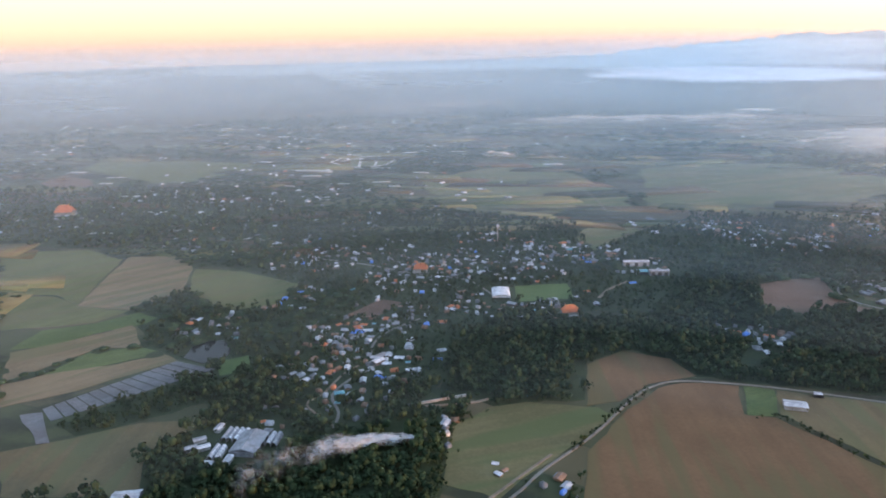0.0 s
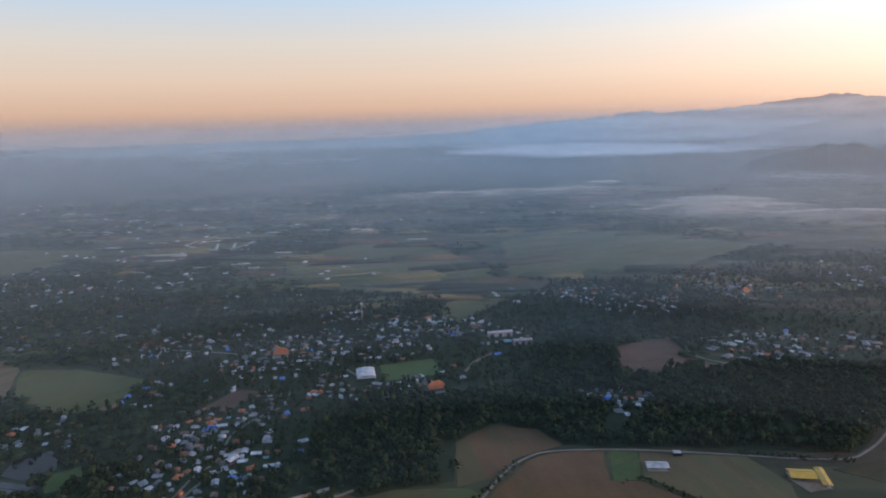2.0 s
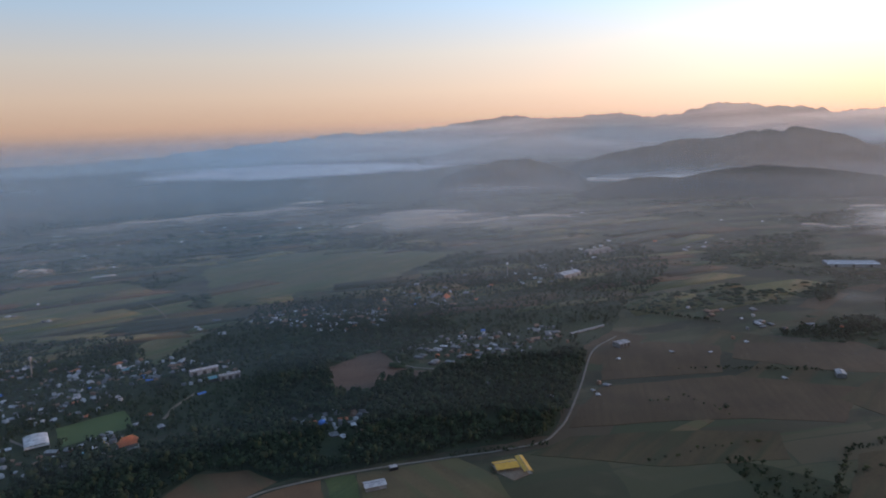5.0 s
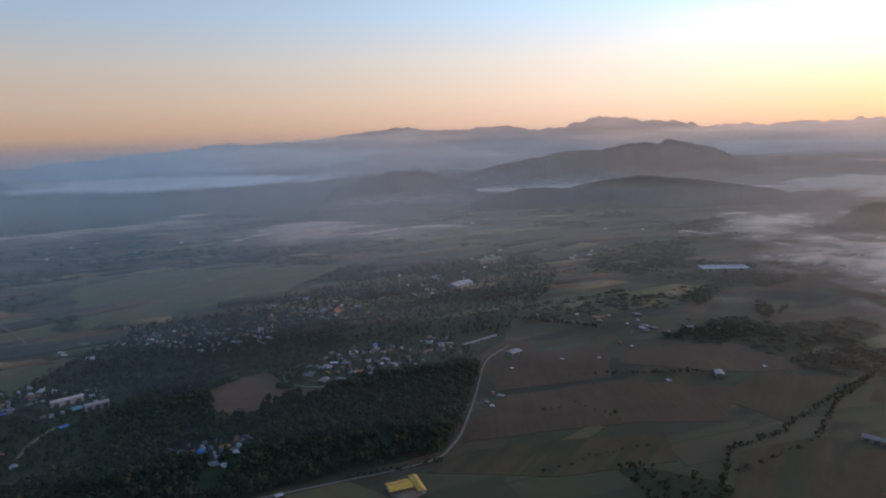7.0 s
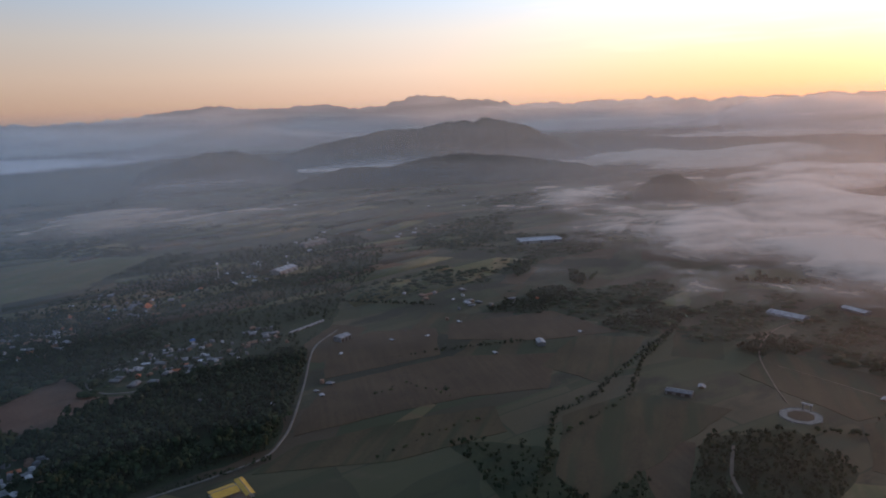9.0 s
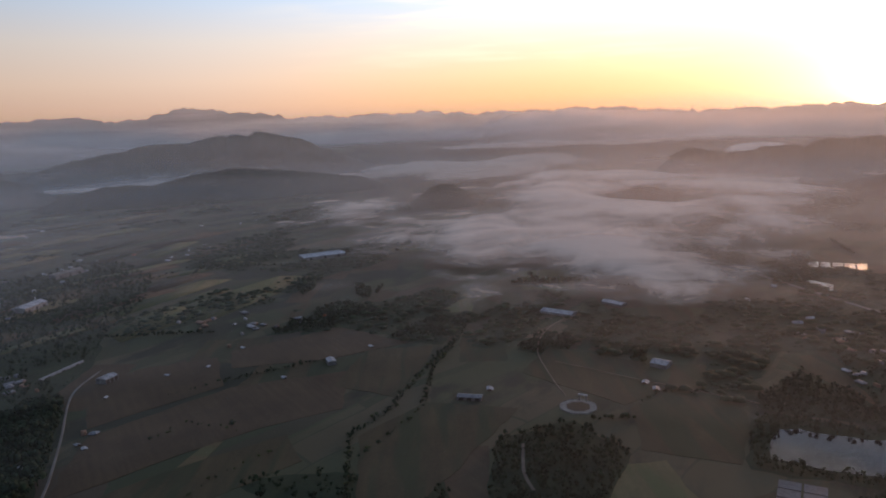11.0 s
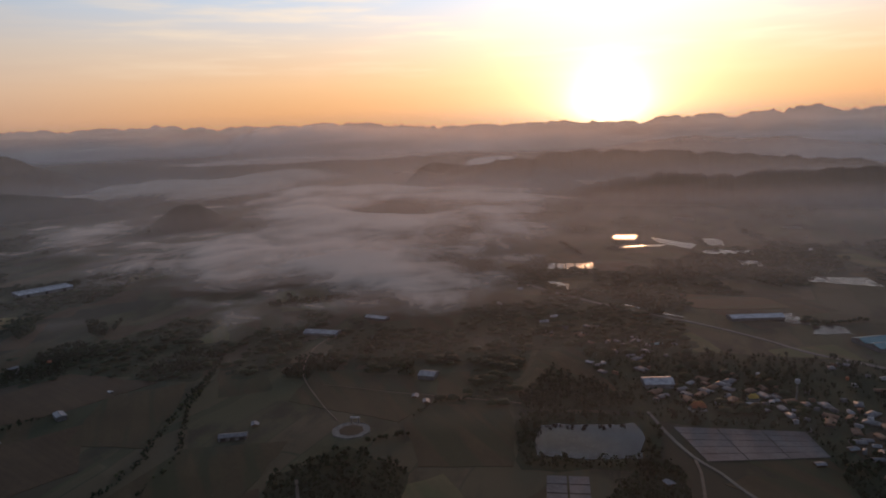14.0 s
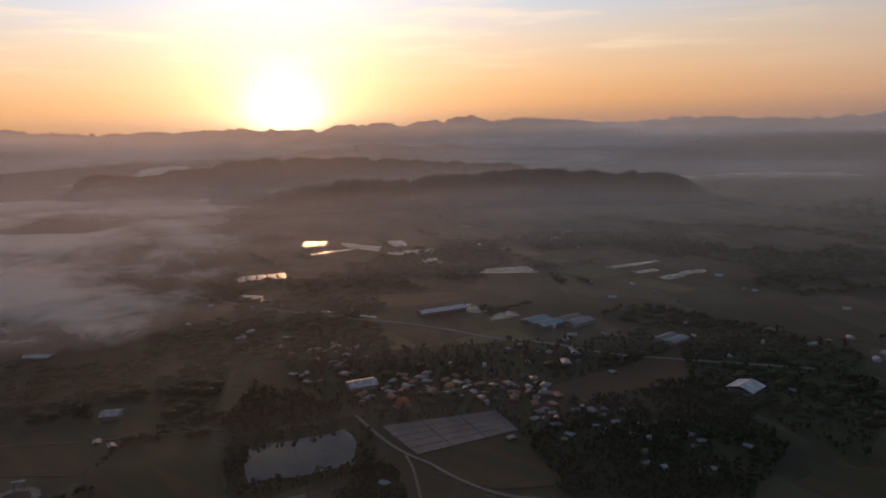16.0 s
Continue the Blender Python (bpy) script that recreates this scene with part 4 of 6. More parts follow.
def make_roads():
    road("road_main", ROAD, [(-60, 262), (-11, 345), (4, 376), (34, 426), (61, 484), (78, 508), (98, 520), (138, 523), (179, 521), (241, 513), (280, 507), (318, 506), (341, 520), (366, 544), (418, 607), (485, 691), (540, 726)], 1.8,
         "pale concrete country road curving past the fields")
    road("track_west", DIRT, [(-30, 330), (-6, 372), (8, 396)], 2.0, "dirt track beside the road")
    road("village_lane", ROAD, [(-145, 398), (-150, 420), (-165, 445), (-160, 475), (-150, 500), (-165, 540), (-160, 575), (-140, 610)], 2.2, "grey village lane between houses")
    road("village_street", ROAD, [(-324, 785), (-250, 770), (-177, 745), (-120, 735), (-80, 690)], 2.4, "village street with house rows")
    road("forest_track", DIRT, [(-95, 440), (-60, 452), (-45, 462)], 2.6, "pale track in the wood")
    road("lane_bend", ROAD, [(335, 812), (291, 796), (276, 766), (283, 733), (318, 709), (345, 700)], 2.4, "curved pale lane at the forest edge")
    road("lane_temple", DIRT, [(60, 760), (40, 730), (30, 700)], 3.5, "dirt lane between garden plots")
    road("pond_road", ROAD, [(692, 5), (650, -4), (620, -13), (603, -21), (590, -29), (562, -41), (532, -62), (510, -98), (470, -160)], 2.6, "grey concrete road along the pond")
    road("pond_track", DIRT, [(608, -16), (590, -16), (573, -14), (530, -9), (480, -12)], 2.0, "pale dirt track")
    road("highway", ROAD, [(1200, 150), (1050, 20), (955, -87), (898, -140), (850, -175), (804, -228), (749, -270), (704, -330), (640, -420)], 5.0, "wide pale highway through the villages")
    road("field_track", DIRT, [(740, 300), (732, 260), (722, 215), (716, 170), (705, 110)], 1.0, "straight pale field track")
    road("plaza_track", DIRT, [(660, 262), (700, 290), (770, 330), (850, 345), (930, 330)], 1.1, "dirt track to the plaza")
    road("wood_track", DIRT, [(500, 230), (520, 245), (560, 262)], 2.2, "narrow track through a copse")
    # streets of a half-built estate
    for pts in ([(-609, 1522), (-601, 1607), (-567, 1656), (-481, 1642), (-469, 1575), (-469, 1506), (-509, 1459), (-555, 1482), (-609, 1522)], [(-589, 1543), (-556, 1588), (-475, 1584)], [(-556, 1588), (-518, 1466)],
                [(-526, 1630), (-487, 1486)], [(-580, 1620), (-530, 1615), (-476, 1612)]):
        road("estate_street", ESTATE, pts, 6.0, "pale gravel street of a new estate")
    road("village_path", DIRT, [(-145, 400), (-178, 426), (-173, 444), (-170, 479), (-163, 498)], 1.8, "pale path between the gardens")
    road("compound_wall", CONCRETE, [(-104, 438), (-63, 463)], 1.0, "long pale wall at the wood edge", 2.0)
    road("plain_road", DIRT, [(-20, 1290), (10, 1200), (30, 1100), (28, 1010)], 1.6, "pale track over the plain")


def make_far_strips():
    """Pale, tan and green field strips of the far western and northern plain."""
    g = random.Random(21)
    wide = [p for p in PLOTS if len(p) > 8 and max(q[1] for q in p) > 1300]
    for mat, count, label in ((FALLOW, 110, "far green field strips on the plain"), (BROWN, 60, "far brown field strips on the plain"), (OLIVE, 110, "far light green field strips on the plain"),
                              (OCHRE, 20, "far harvested field strips on the plain"), (ESTATE, 110, "far pale roofs and bare strips on the plain")):
        V, F = [], []
        for _ in range(count):
            pale = mat == ESTATE
            az, d = g.uniform(-58, -6 if pale else 44), 950 + 1750 * g.random() ** 1.3
            b = bearing(az) * d
            x, y = HUB.x + b.x, HUB.y + b.y
            if any(bool(inside(p, [x], [y])[0]) for p in PLOTS if pale or p not in wide):
                continue
            l, w = (g.uniform(40, 190), g.uniform(12, 40)) if not pale else (g.uniform(8, 32), g.uniform(3, 9))
            a = radians(g.gauss(2, 9))
            c, s, o = math.cos(a), math.sin(a), len(V)
            for z in (-0.2, 0.4 + 0.3 * g.random()):
                V += [(x + c * u * l - s * v * w, y + s * u * l + c * v * w, z) for u, v in ((-1, -1), (1, -0.8), (0.85, 1), (-0.9, 0.7))]
            F += [(o + 4, o + 5, o + 6, o + 7)] + [(o + k, o + (k + 1) % 4, o + 4 + (k + 1) % 4, o + 4 + k) for k in range(4)]
        tagged(raw_mesh("far_strips", np.array(V), np.array(F), mat), label, "fields", kind="stuff")


make_ground()
make_hills()
make_haze()
make_mist()
make_fields()
make_water_and_plots()
make_small_fields()
make_roads()
make_far_strips()

# ---- buildings ----
random.seed(7)
HOUSES = []      # places that stay clear of trees
copy_house = []  # single houses: kind, place, heading, scale


def turned(x, y, ang, scale=1.0, z=0.0):
    return Matrix.Translation((x, y, land(x, y) + z)) @ Matrix.Rotation(radians(ang), 4, "Z") @ Matrix.Scale(scale, 4)


def windows(e, w, d, zc, n):
    for i in range(n):
        x = -w / 2 + w * (i + 0.5) / n
        pane = part("window", box((x - 0.55, -d / 2 - 0.05, zc - 0.55), (x + 0.55, -d / 2 + 0.02, zc + 0.55)), DARK, e)
        part("window_sill", box((x - 0.7, -d / 2 - 0.14, zc - 0.68), (x + 0.7, -d / 2 + 0.02, zc - 0.56)), CONCRETE, pane)


def house(w, d, h, roof, wall, label, shape="gable", porch=True, storeys=1):
    """A village house with walls, roof, porch roof on posts, door and windows."""
    e = thing("house", label, "house", group="village houses")
    bm = box((-w / 2, -d / 2, -0.5), (w / 2, d / 2, h))
    if shape == "gable":
        for x in (-w / 2 + 0.1, w / 2 - 0.1):
            vs = [bm.verts.new((x + o, y, z)) for o in (-0.1, 0.1) for y, z in ((-d / 2, h), (d / 2, h), (0, h + d * 0.15))]
            bm.faces.new(vs[:3][::-1]), bm.faces.new(vs[3:])
            for a, b in ((1, 2), (2, 0)):
                bm.faces.new((vs[a], vs[b], vs[b + 3], vs[a + 3]))
    part("wall", bm, wall, e)
    if shape == "gable":
        gable_roof(e, "roof", w, d, h, d * 0.16, 1.0, 0.18, roof, GREY_METAL)
    else:
        part("roof", hip(w, d, h, d * 0.22), roof, e)
    part("door", box((-0.5 - w * 0.1, -d / 2 - 0.06, 0), (0.5 - w * 0.1, -d / 2 + 0.02, 2.0)), TIMBER, e)
    windows(e, w, d, 1.5, 2)
    if storeys > 1:
        windows(e, w, d, 4.0, 3)
    if porch:
        y0 = -d / 2
        part("porch_roof", slab_faces(bmesh.new(), [(-w / 2, y0 - 2.6, 1.9), (w * 0.3, y0 - 2.6, 1.9), (w * 0.3, y0 - 0.02, 2.3), (-w / 2, y0 - 0.02, 2.3)], [(0, 1, 2, 3)], 0.1), GREY_METAL, e)
        for x in (-w / 2 + 0.2, w * 0.3 - 0.2):
            part("post", box((x - 0.08, y0 - 2.5, -0.4), (x + 0.08, y0 - 2.34, 1.94)), TIMBER, e)
    return e


def white_hall(m):
    """Sports hall: an arched white roof on columns over a low wall."""
    e = thing("sports_hall", "large white arched metal hall beside the sports field", "hall", m)
    part("roof", barrel(27, 19, 3.6, 2.2, 0.3, 14), WHITE_METAL, e)
    for s in (-1, 1):
        part("gable_wall", box((s * 13.2 - 0.15, -9.2, 3.0), (s * 13.2 + 0.15, 9.2, 4.9), 0.05), WHITE_METAL, e)
        part("side_wall", box((-13, s * 9.4 - 0.12, -0.5), (13, s * 9.4 + 0.12, 1.2)), PLASTER, e)
        for i in range(7):
            x = -13 + i * 26 / 6
            part("column", box((x - 0.2, s * 9.3 - 0.2, -0.5), (x + 0.2, s * 9.3 + 0.2, 3.7)), CONCRETE, e)
    part("stage", box((9, -7, -0.3), (12.5, 7, 1.0)), CONCRETE, e)
    HOUSES.append((m.translation.x, m.translation.y, 24))


def temple(m, label, size=1.0, tone=None):
    """Temple hall with a two-step tiled roof, white walls, columns and gilded gable finials."""
    e = thing("temple_hall", label, "temple", m @ Matrix.Scale(size, 4))
    part("terrace", box((-14, -8.5, -0.4), (14, 8.5, 1.0), 0.2), CONCRETE, e)
    part("wall", box((-10, -5, 1.0), (10, 5, 7.0)), PLASTER, e)
    gable_roof(e, "lower_roof", 24, 14, 6.0, 4.2, 0.4, 0.3, tone or ORANGE, GOLD, "tiled lower roof tier")
    gable_roof(e, "middle_roof", 19, 10, 9.0, 4.0, 0.3, 0.3, tone or ORANGE, GOLD)
    top = gable_roof(e, "upper_roof", 13, 6.5, 11.6, 3.4, 0.3, 0.3, tone or ORANGE, GOLD)
    for s in (-1, 1):
        part("finial", lathe([(0.25, 14.9), (0.3, 15.4), (0.1, 16.2), (0.03, 17.2)], 8), GOLD, top).location.x = s * 6.6
        for i in range(5):
            part("column", box((s * 11.6 - 0.3, -6 + i * 3 - 0.3, 1.0), (s * 11.6 + 0.3, -6 + i * 3 + 0.3, 6.4)), PLASTER, e)
    part("door", box((10.0, -1.2, 1.0), (10.08, 1.2, 4.2)), GOLD, e)
    part("porch", box((14, -2, -0.4), (16.5, 2, 0.5)), CONCRETE, e)
    HOUSES.append((m.translation.x, m.translation.y, 18 * size))


def stupa(m, label, height, skin):
    """Bell-shaped stupa on a stepped base with a ringed spire."""
    k = height / 14
    e = thing("stupa", label, "stupa", m)
    bm = bmesh.new()
    for i in range(3):
        r = (3.6 - i * 0.6) * k
        box_in(bm, (-r, -r, (i * 0.7 - (0.4 if not i else 0)) * k), (r, r, (i + 1) * 0.7 * k))
    part("base", bm, CONCRETE, e)
    part("bell", lathe([(2.2 * k, 2.1 * k), (2.3 * k, 2.6 * k), (1.9 * k, 3.6 * k), (1.7 * k, 5.0 * k), (1.2 * k, 6.2 * k), (0.8 * k, 6.5 * k)], 16), skin, e)
    part("spire", lathe([(0.75 * k, 6.5 * k), (0.8 * k, 7.0 * k), (0.6 * k, 7.2 * k), (0.62 * k, 8.0 * k), (0.42 * k, 8.2 * k), (0.44 * k, 9.2 * k), (0.25 * k, 9.5 * k), (0.1 * k, 12 * k), (0.03 * k, 14 * k)], 12), skin, e)


def open_shed(m, w, d, label, sheet, h=4.0):
    """Long open shed: a low gable roof on posts."""
    e = thing("shed", label, "shed", m)
    gable_roof(e, "roof", w, d, h, d * 0.12, 0.5, 0.18, sheet, GREY_METAL)
    n = max(2, int(w / 5))
    for s in (-1, 1):
        for i in range(n + 1):
            x = -w / 2 + i * w / n
            part("post", box((x - 0.12, s * d / 2 - 0.12, -0.4), (x + 0.12, s * d / 2 + 0.12, h)), CONCRETE, e)
    part("floor_slab", box((-w / 2, -d / 2, -0.3), (w / 2, d / 2, 0.3)), CONCRETE, e)
    HOUSES.append((m.translation.x, m.translation.y, max(w, d) * 0.6))


def warehouse(m, w, d, label, sheet, h=6.0, spans=1):
    """Factory shed of one or more gabled spans."""
    e = thing("warehouse", label, "warehouse", m)
    dd = d / spans
    part("wall", box((-w / 2, -d / 2, -0.5), (w / 2, d / 2, h)), GREY_METAL, e)
    for i in range(spans):
        y = -d / 2 + dd * (i + 0.5)
        gable_roof(e, "roof", w, dd, h, dd * 0.14, 0.35, 0.18, sheet, GREY_METAL).location.y = y
    for i in range(3):
        x = -w / 2 + w * (i + 0.5) / 3
        part("door", box((x - 2, -d / 2 - 0.08, -0.3), (x + 2, -d / 2 + 0.02, min(4.2, h - 0.5))), DARK, e)
    HOUSES.append((m.translation.x, m.translation.y, max(w, d) * 0.62))


def tunnel(m, w, d, label):
    """Plastic-covered barrel greenhouse."""
    e = thing("greenhouse", label, "greenhouse", m, group="greenhouses at the wood")
    part("cover", barrel(w, d, 1.2, 2.6, 0.08, 10), WHITE_METAL, e)
    for s in (-1, 1):
        part("side_wall", box((-w / 2, s * d / 2 - 0.06, -0.4), (w / 2, s * d / 2 + 0.06, 1.25)), PLASTER, e)
    for i in range(6):
        x = -w / 2 + i * w / 5
        part("hoop", barrel(0.25, d + 0.1, 1.25, 2.72, 0.1, 8), GREY_METAL, e).location.x = x * 0.98
    HOUSES.append((m.translation.x, m.translation.y, max(w, d) * 0.6))


def water_tower(m, label="slim white concrete water tower", h=22):
    e = thing("water_tower", label, "water tower", m)
    part("shaft", lathe([(1.3, -0.5), (0.9, 1.0), (0.8, h - 4)], 12), PLASTER, e)
    part("tank", lathe([(0.9, h - 4), (2.0, h - 3), (2.1, h - 0.6), (1.6, h), (0.2, h + 0.6)], 14), WHITE_METAL, e)


def make_landmarks():
    white_hall(turned(-72, 689, 102))
    temple(turned(-179, 757, 8), "large temple hall with a bright orange tiered roof", 0.68)
    temple(turned(3, 648, 20), "long temple hall with orange-red tiered roof beside the forest", 0.68)
    temple(turned(429, 1011, 40), "temple hall with an orange roof among trees", 0.6)
    temple(turned(-845, 948, 15), "far temple hall with a long orange roof", 1.2)
    temple(turned(341, 1046, 60), "small temple hall with an orange roof", 0.42)
    temple(turned(699, -36, 100), "village temple hall with a dull orange roof", 0.5)
    temple(turned(723, -86, 100), "small shrine hall with an ochre roof", 0.36, GOLD)
    stupa(turned(-15, 650, 0), "small golden stupa beside the temple", 13, GOLD)
    stupa(turned(-158, 783, 0), "white stupa in the temple yard", 15, PLASTER)
    stupa(turned(760, 639, 0), "slender white stupa in a copse", 11, PLASTER)
    open_shed(turned(273, 479, -6), 17, 13, "wide open shed with a bright yellow roof", YELLOW, 2.8)
    open_shed(turned(286, 475, 80), 25, 5.5, "long narrow shed with a bright yellow roof", YELLOW, 2.8)
    plot("earth_yard", DIRT, [(262, 478), (284, 476), (284, 462), (270, 458)], "bare pale earth yard by the yellow sheds", "yard", clear=True)
    open_shed(turned(175, 492, -2), 15, 9, "pale metal shed in a stubble field", WHITE_METAL, 3.4)
    warehouse(turned(195, 513, 0), 5, 4, "small white gatehouse on the road", WHITE_METAL, 3.0)
    # greenhouses and sheds at the wood
    for i in range(4):
        tunnel(turned(-214 + i * 4.2, 373.5 + i * 0.3, 97), 15, 3.9, "pale plastic tunnel greenhouse in a row")
    warehouse(turned(-192.5, 365, 96), 26, 18, "flat grey roofed packing shed", GREY_METAL, 3.5, 1)
    for i in range(2):
        tunnel(turned(-181 + i * 4.2, 374 + i * 0.3, 97), 15, 3.9, "pale plastic tunnel greenhouse in a row")
    for i in range(2):
        tunnel(turned(-211 + i * 4.6, 351, 98), 16, 4.2, "dull plastic tunnel greenhouse in a row")
    for x, y, a in ((-229, 352, 40), (-221, 355, 40), (-229, 363, 40), (-224, 380, 95), (-197, 345, 95), (-206, 338, 8)):
        open_shed(turned(x, y, a), 8, 4, "small pale shed beside the greenhouses", WHITE_METAL, 2.8)
    copy_house.append((3, -199, 396, 40, 0.55))
    warehouse(turned(-235, 294, 20), 16, 12, "white domed store at the field edge", WHITE_METAL, 4)
    # eastern plain
    warehouse(turned(906, 354, 82), 42, 16, "long pale roofed farm shed", WHITE_METAL, 3)
    warehouse(turned(971, 302, 70), 30, 12, "long pale farm shed on the plain", WHITE_METAL, 3)
    warehouse(turned(1123, 890, -35), 80, 36, "big pale factory building in the mist", WHITE_METAL, 5, 3)
    warehouse(turned(672, 1062, 20), 45, 22, "white school hall among trees", WHITE_METAL, 7)
    warehouse(turned(842, 1232, 10), 60, 16, "pale long building far off", PLASTER, 8)
    warehouse(turned(976, -158, 97), 62, 18, "long white factory roof by the highway", WHITE_METAL, 3.6)
    warehouse(turned(875, -251, 108), 32, 40, "large blue-green factory roof", TEAL, 4, 2)
    warehouse(turned(867, -288, 108), 34, 36, "large grey factory roof", GREY_METAL, 4, 2)
    warehouse(turned(755, -12, 95), 26, 20, "large pale hall at the village edge", WHITE_METAL, 4)
    warehouse(turned(762, -349, 112), 30, 26, "grey two-span factory roof", GREY_METAL, 4, 2)
    warehouse(turned(620, -325, 115), 24, 24, "white roofed workshop in the trees", WHITE_METAL, 4)
    warehouse(turned(523, 691, 10), 16, 12, "white farm building at the lane end", WHITE_METAL, 5)
    warehouse(turned(524, 765, 12), 56, 3, "long low white building by the lane", GREY_METAL, 1.8)
    warehouse(turned(622, 337, -75), 22, 8, "low pale farm roof in a field", GREY_METAL, 3)
    warehouse(turned(766, 202, 80), 16, 15, "white square farm building", WHITE_METAL, 4)
    warehouse(turned(651, 511, 50), 14, 8, "small white farm building", WHITE_METAL, 4)
    warehouse(turned(95, 790, 12), 22, 7, "white school building with a long roof", WHITE_METAL, 6)
    warehouse(turned(70, 822, 12), 30, 7, "long grey-white school roof", WHITE_METAL, 6)
    warehouse(turned(76, 791, 12), 12, 9, "small teal roofed store", TEAL, 4)
    for x, y, h in ((-110, 900, 24), (720, -120, 20), (800, -230, 22), (586, 1120, 24)):
        water_tower(turned(x, y, 0), h=h)


def make_plaza():
    """Round paved plaza with a ring wall and a small white gate."""
    e = thing("plaza", "eight-sided pale paved plaza with a small white shrine gate", "plaza", turned(642, 245, 0))
    part("paving", lathe([(16.5, -0.3), (16.2, 0.35), (0.5, 0.36)], 8), PLASTER, e, "grey paving")
    part("inner_bed", lathe([(10.5, 0.2), (10.2, 0.5), (0.5, 0.52)], 8), BROWN, e, "bare brown earth bed")
    bm = bmesh.new()
    for i in range(20):
        a = 2 * math.pi * i / 20
        bmesh.ops.create_cube(bm, size=1, matrix=Matrix.Translation((15.2 * math.cos(a), 15.2 * math.sin(a), 0.5)) @ Matrix.Rotation(a, 4, "Z") @ Matrix.Diagonal((0.3, 4.6, 0.5, 1)))
    part("ring_wall", bm, PLASTER, e)
    for y in (-3, 3):
        part("gate_post", box((12.0, y - 0.6, 0), (13.2, y + 0.6, 5.5), 0.1), PLASTER, e)
    part("gate_beam", box((11.9, -4.2, 5.5), (13.3, 4.2, 6.5), 0.1), WHITE_METAL, e)
    PLOTS.append([(612, 230), (655, 224), (662, 268), (618, 272)])


make_landmarks()
make_plaza()

KINDS = [
    house(13, 8, 2.5, WHITE_METAL, WALL, "village house with a pale metal gable roof"),
    house(11, 7, 2.5, GREY_METAL, TIMBER, "timber house with a weathered grey metal roof"),
    house(12, 8, 2.6, RUST, TIMBER, "old timber house with a rusty brown roof"),
    house(14, 9, 2.5, ORANGE, WALL, "house with an orange tiled hip roof", "hip"),
    house(13, 8, 2.5, BLUE, WALL, "house with a bright blue metal roof"),
    house(11, 7, 2.5, TEAL, WALL, "small house with a teal metal roof", "hip"),
    house(15, 9, 5.2, WHITE_METAL, WALL, "two-storey house with a pale metal roof", "gable", False, 2),
    house(14, 10, 2.5, GREY_METAL, WALL, "house with a dark grey hip roof", "hip"),
]
FIRST = dict(zip(range(8), ((-180, 570), (-150, 520), (-205, 500), (-192, 575), (-186, 566), (-160, 447), (-148, 505), (-130, 540))))
WEIGHTS = (22, 26, 20, 7, 2, 2, 6, 15)


def clear_of_things(x, y, gap):
    for hx, hy, r in HOUSES:
        if (hx - x) ** 2 + (hy - y) ** 2 < (gap + r) ** 2:
            return False
    for px, py, w in ROADS:
        if (px - x) ** 2 + (py - y) ** 2 < (gap + w / 2) ** 2:
            return False
    for p in PLOTS:
        if bool(inside(p, [x], [y])[0]):
            return False
    return True


JOINED = {k: [] for k in range(8)}      # roof colour: place, heading and size of the houses past the nearest three hundred


def cluster(x, y, r, n, weights=WEIGHTS, tries=6, single=True):
    """A loose group of houses round a place, yard by yard."""
    base = random.uniform(0, 90)
    for _ in range(n):
        for _ in range(tries):
            a, d = random.uniform(0, 2 * math.pi), r * math.sqrt(random.random())
            px, py = x + d * math.cos(a), y + d * math.sin(a)
            if clear_of_things(px, py, 4.6):
                k = random.choices(range(8), weights)[0]
                turn, size = base + random.choice((0, 90, 180, 270)) + random.gauss(0, 8), random.uniform(0.55, 0.95)
                if single:
                    copy_thing(KINDS[k], turned(px, py, turn, size))
                else:
                    JOINED[k].append((px, py, radians(turn), size))
                HOUSES.append((px, py, 4.0))
                break


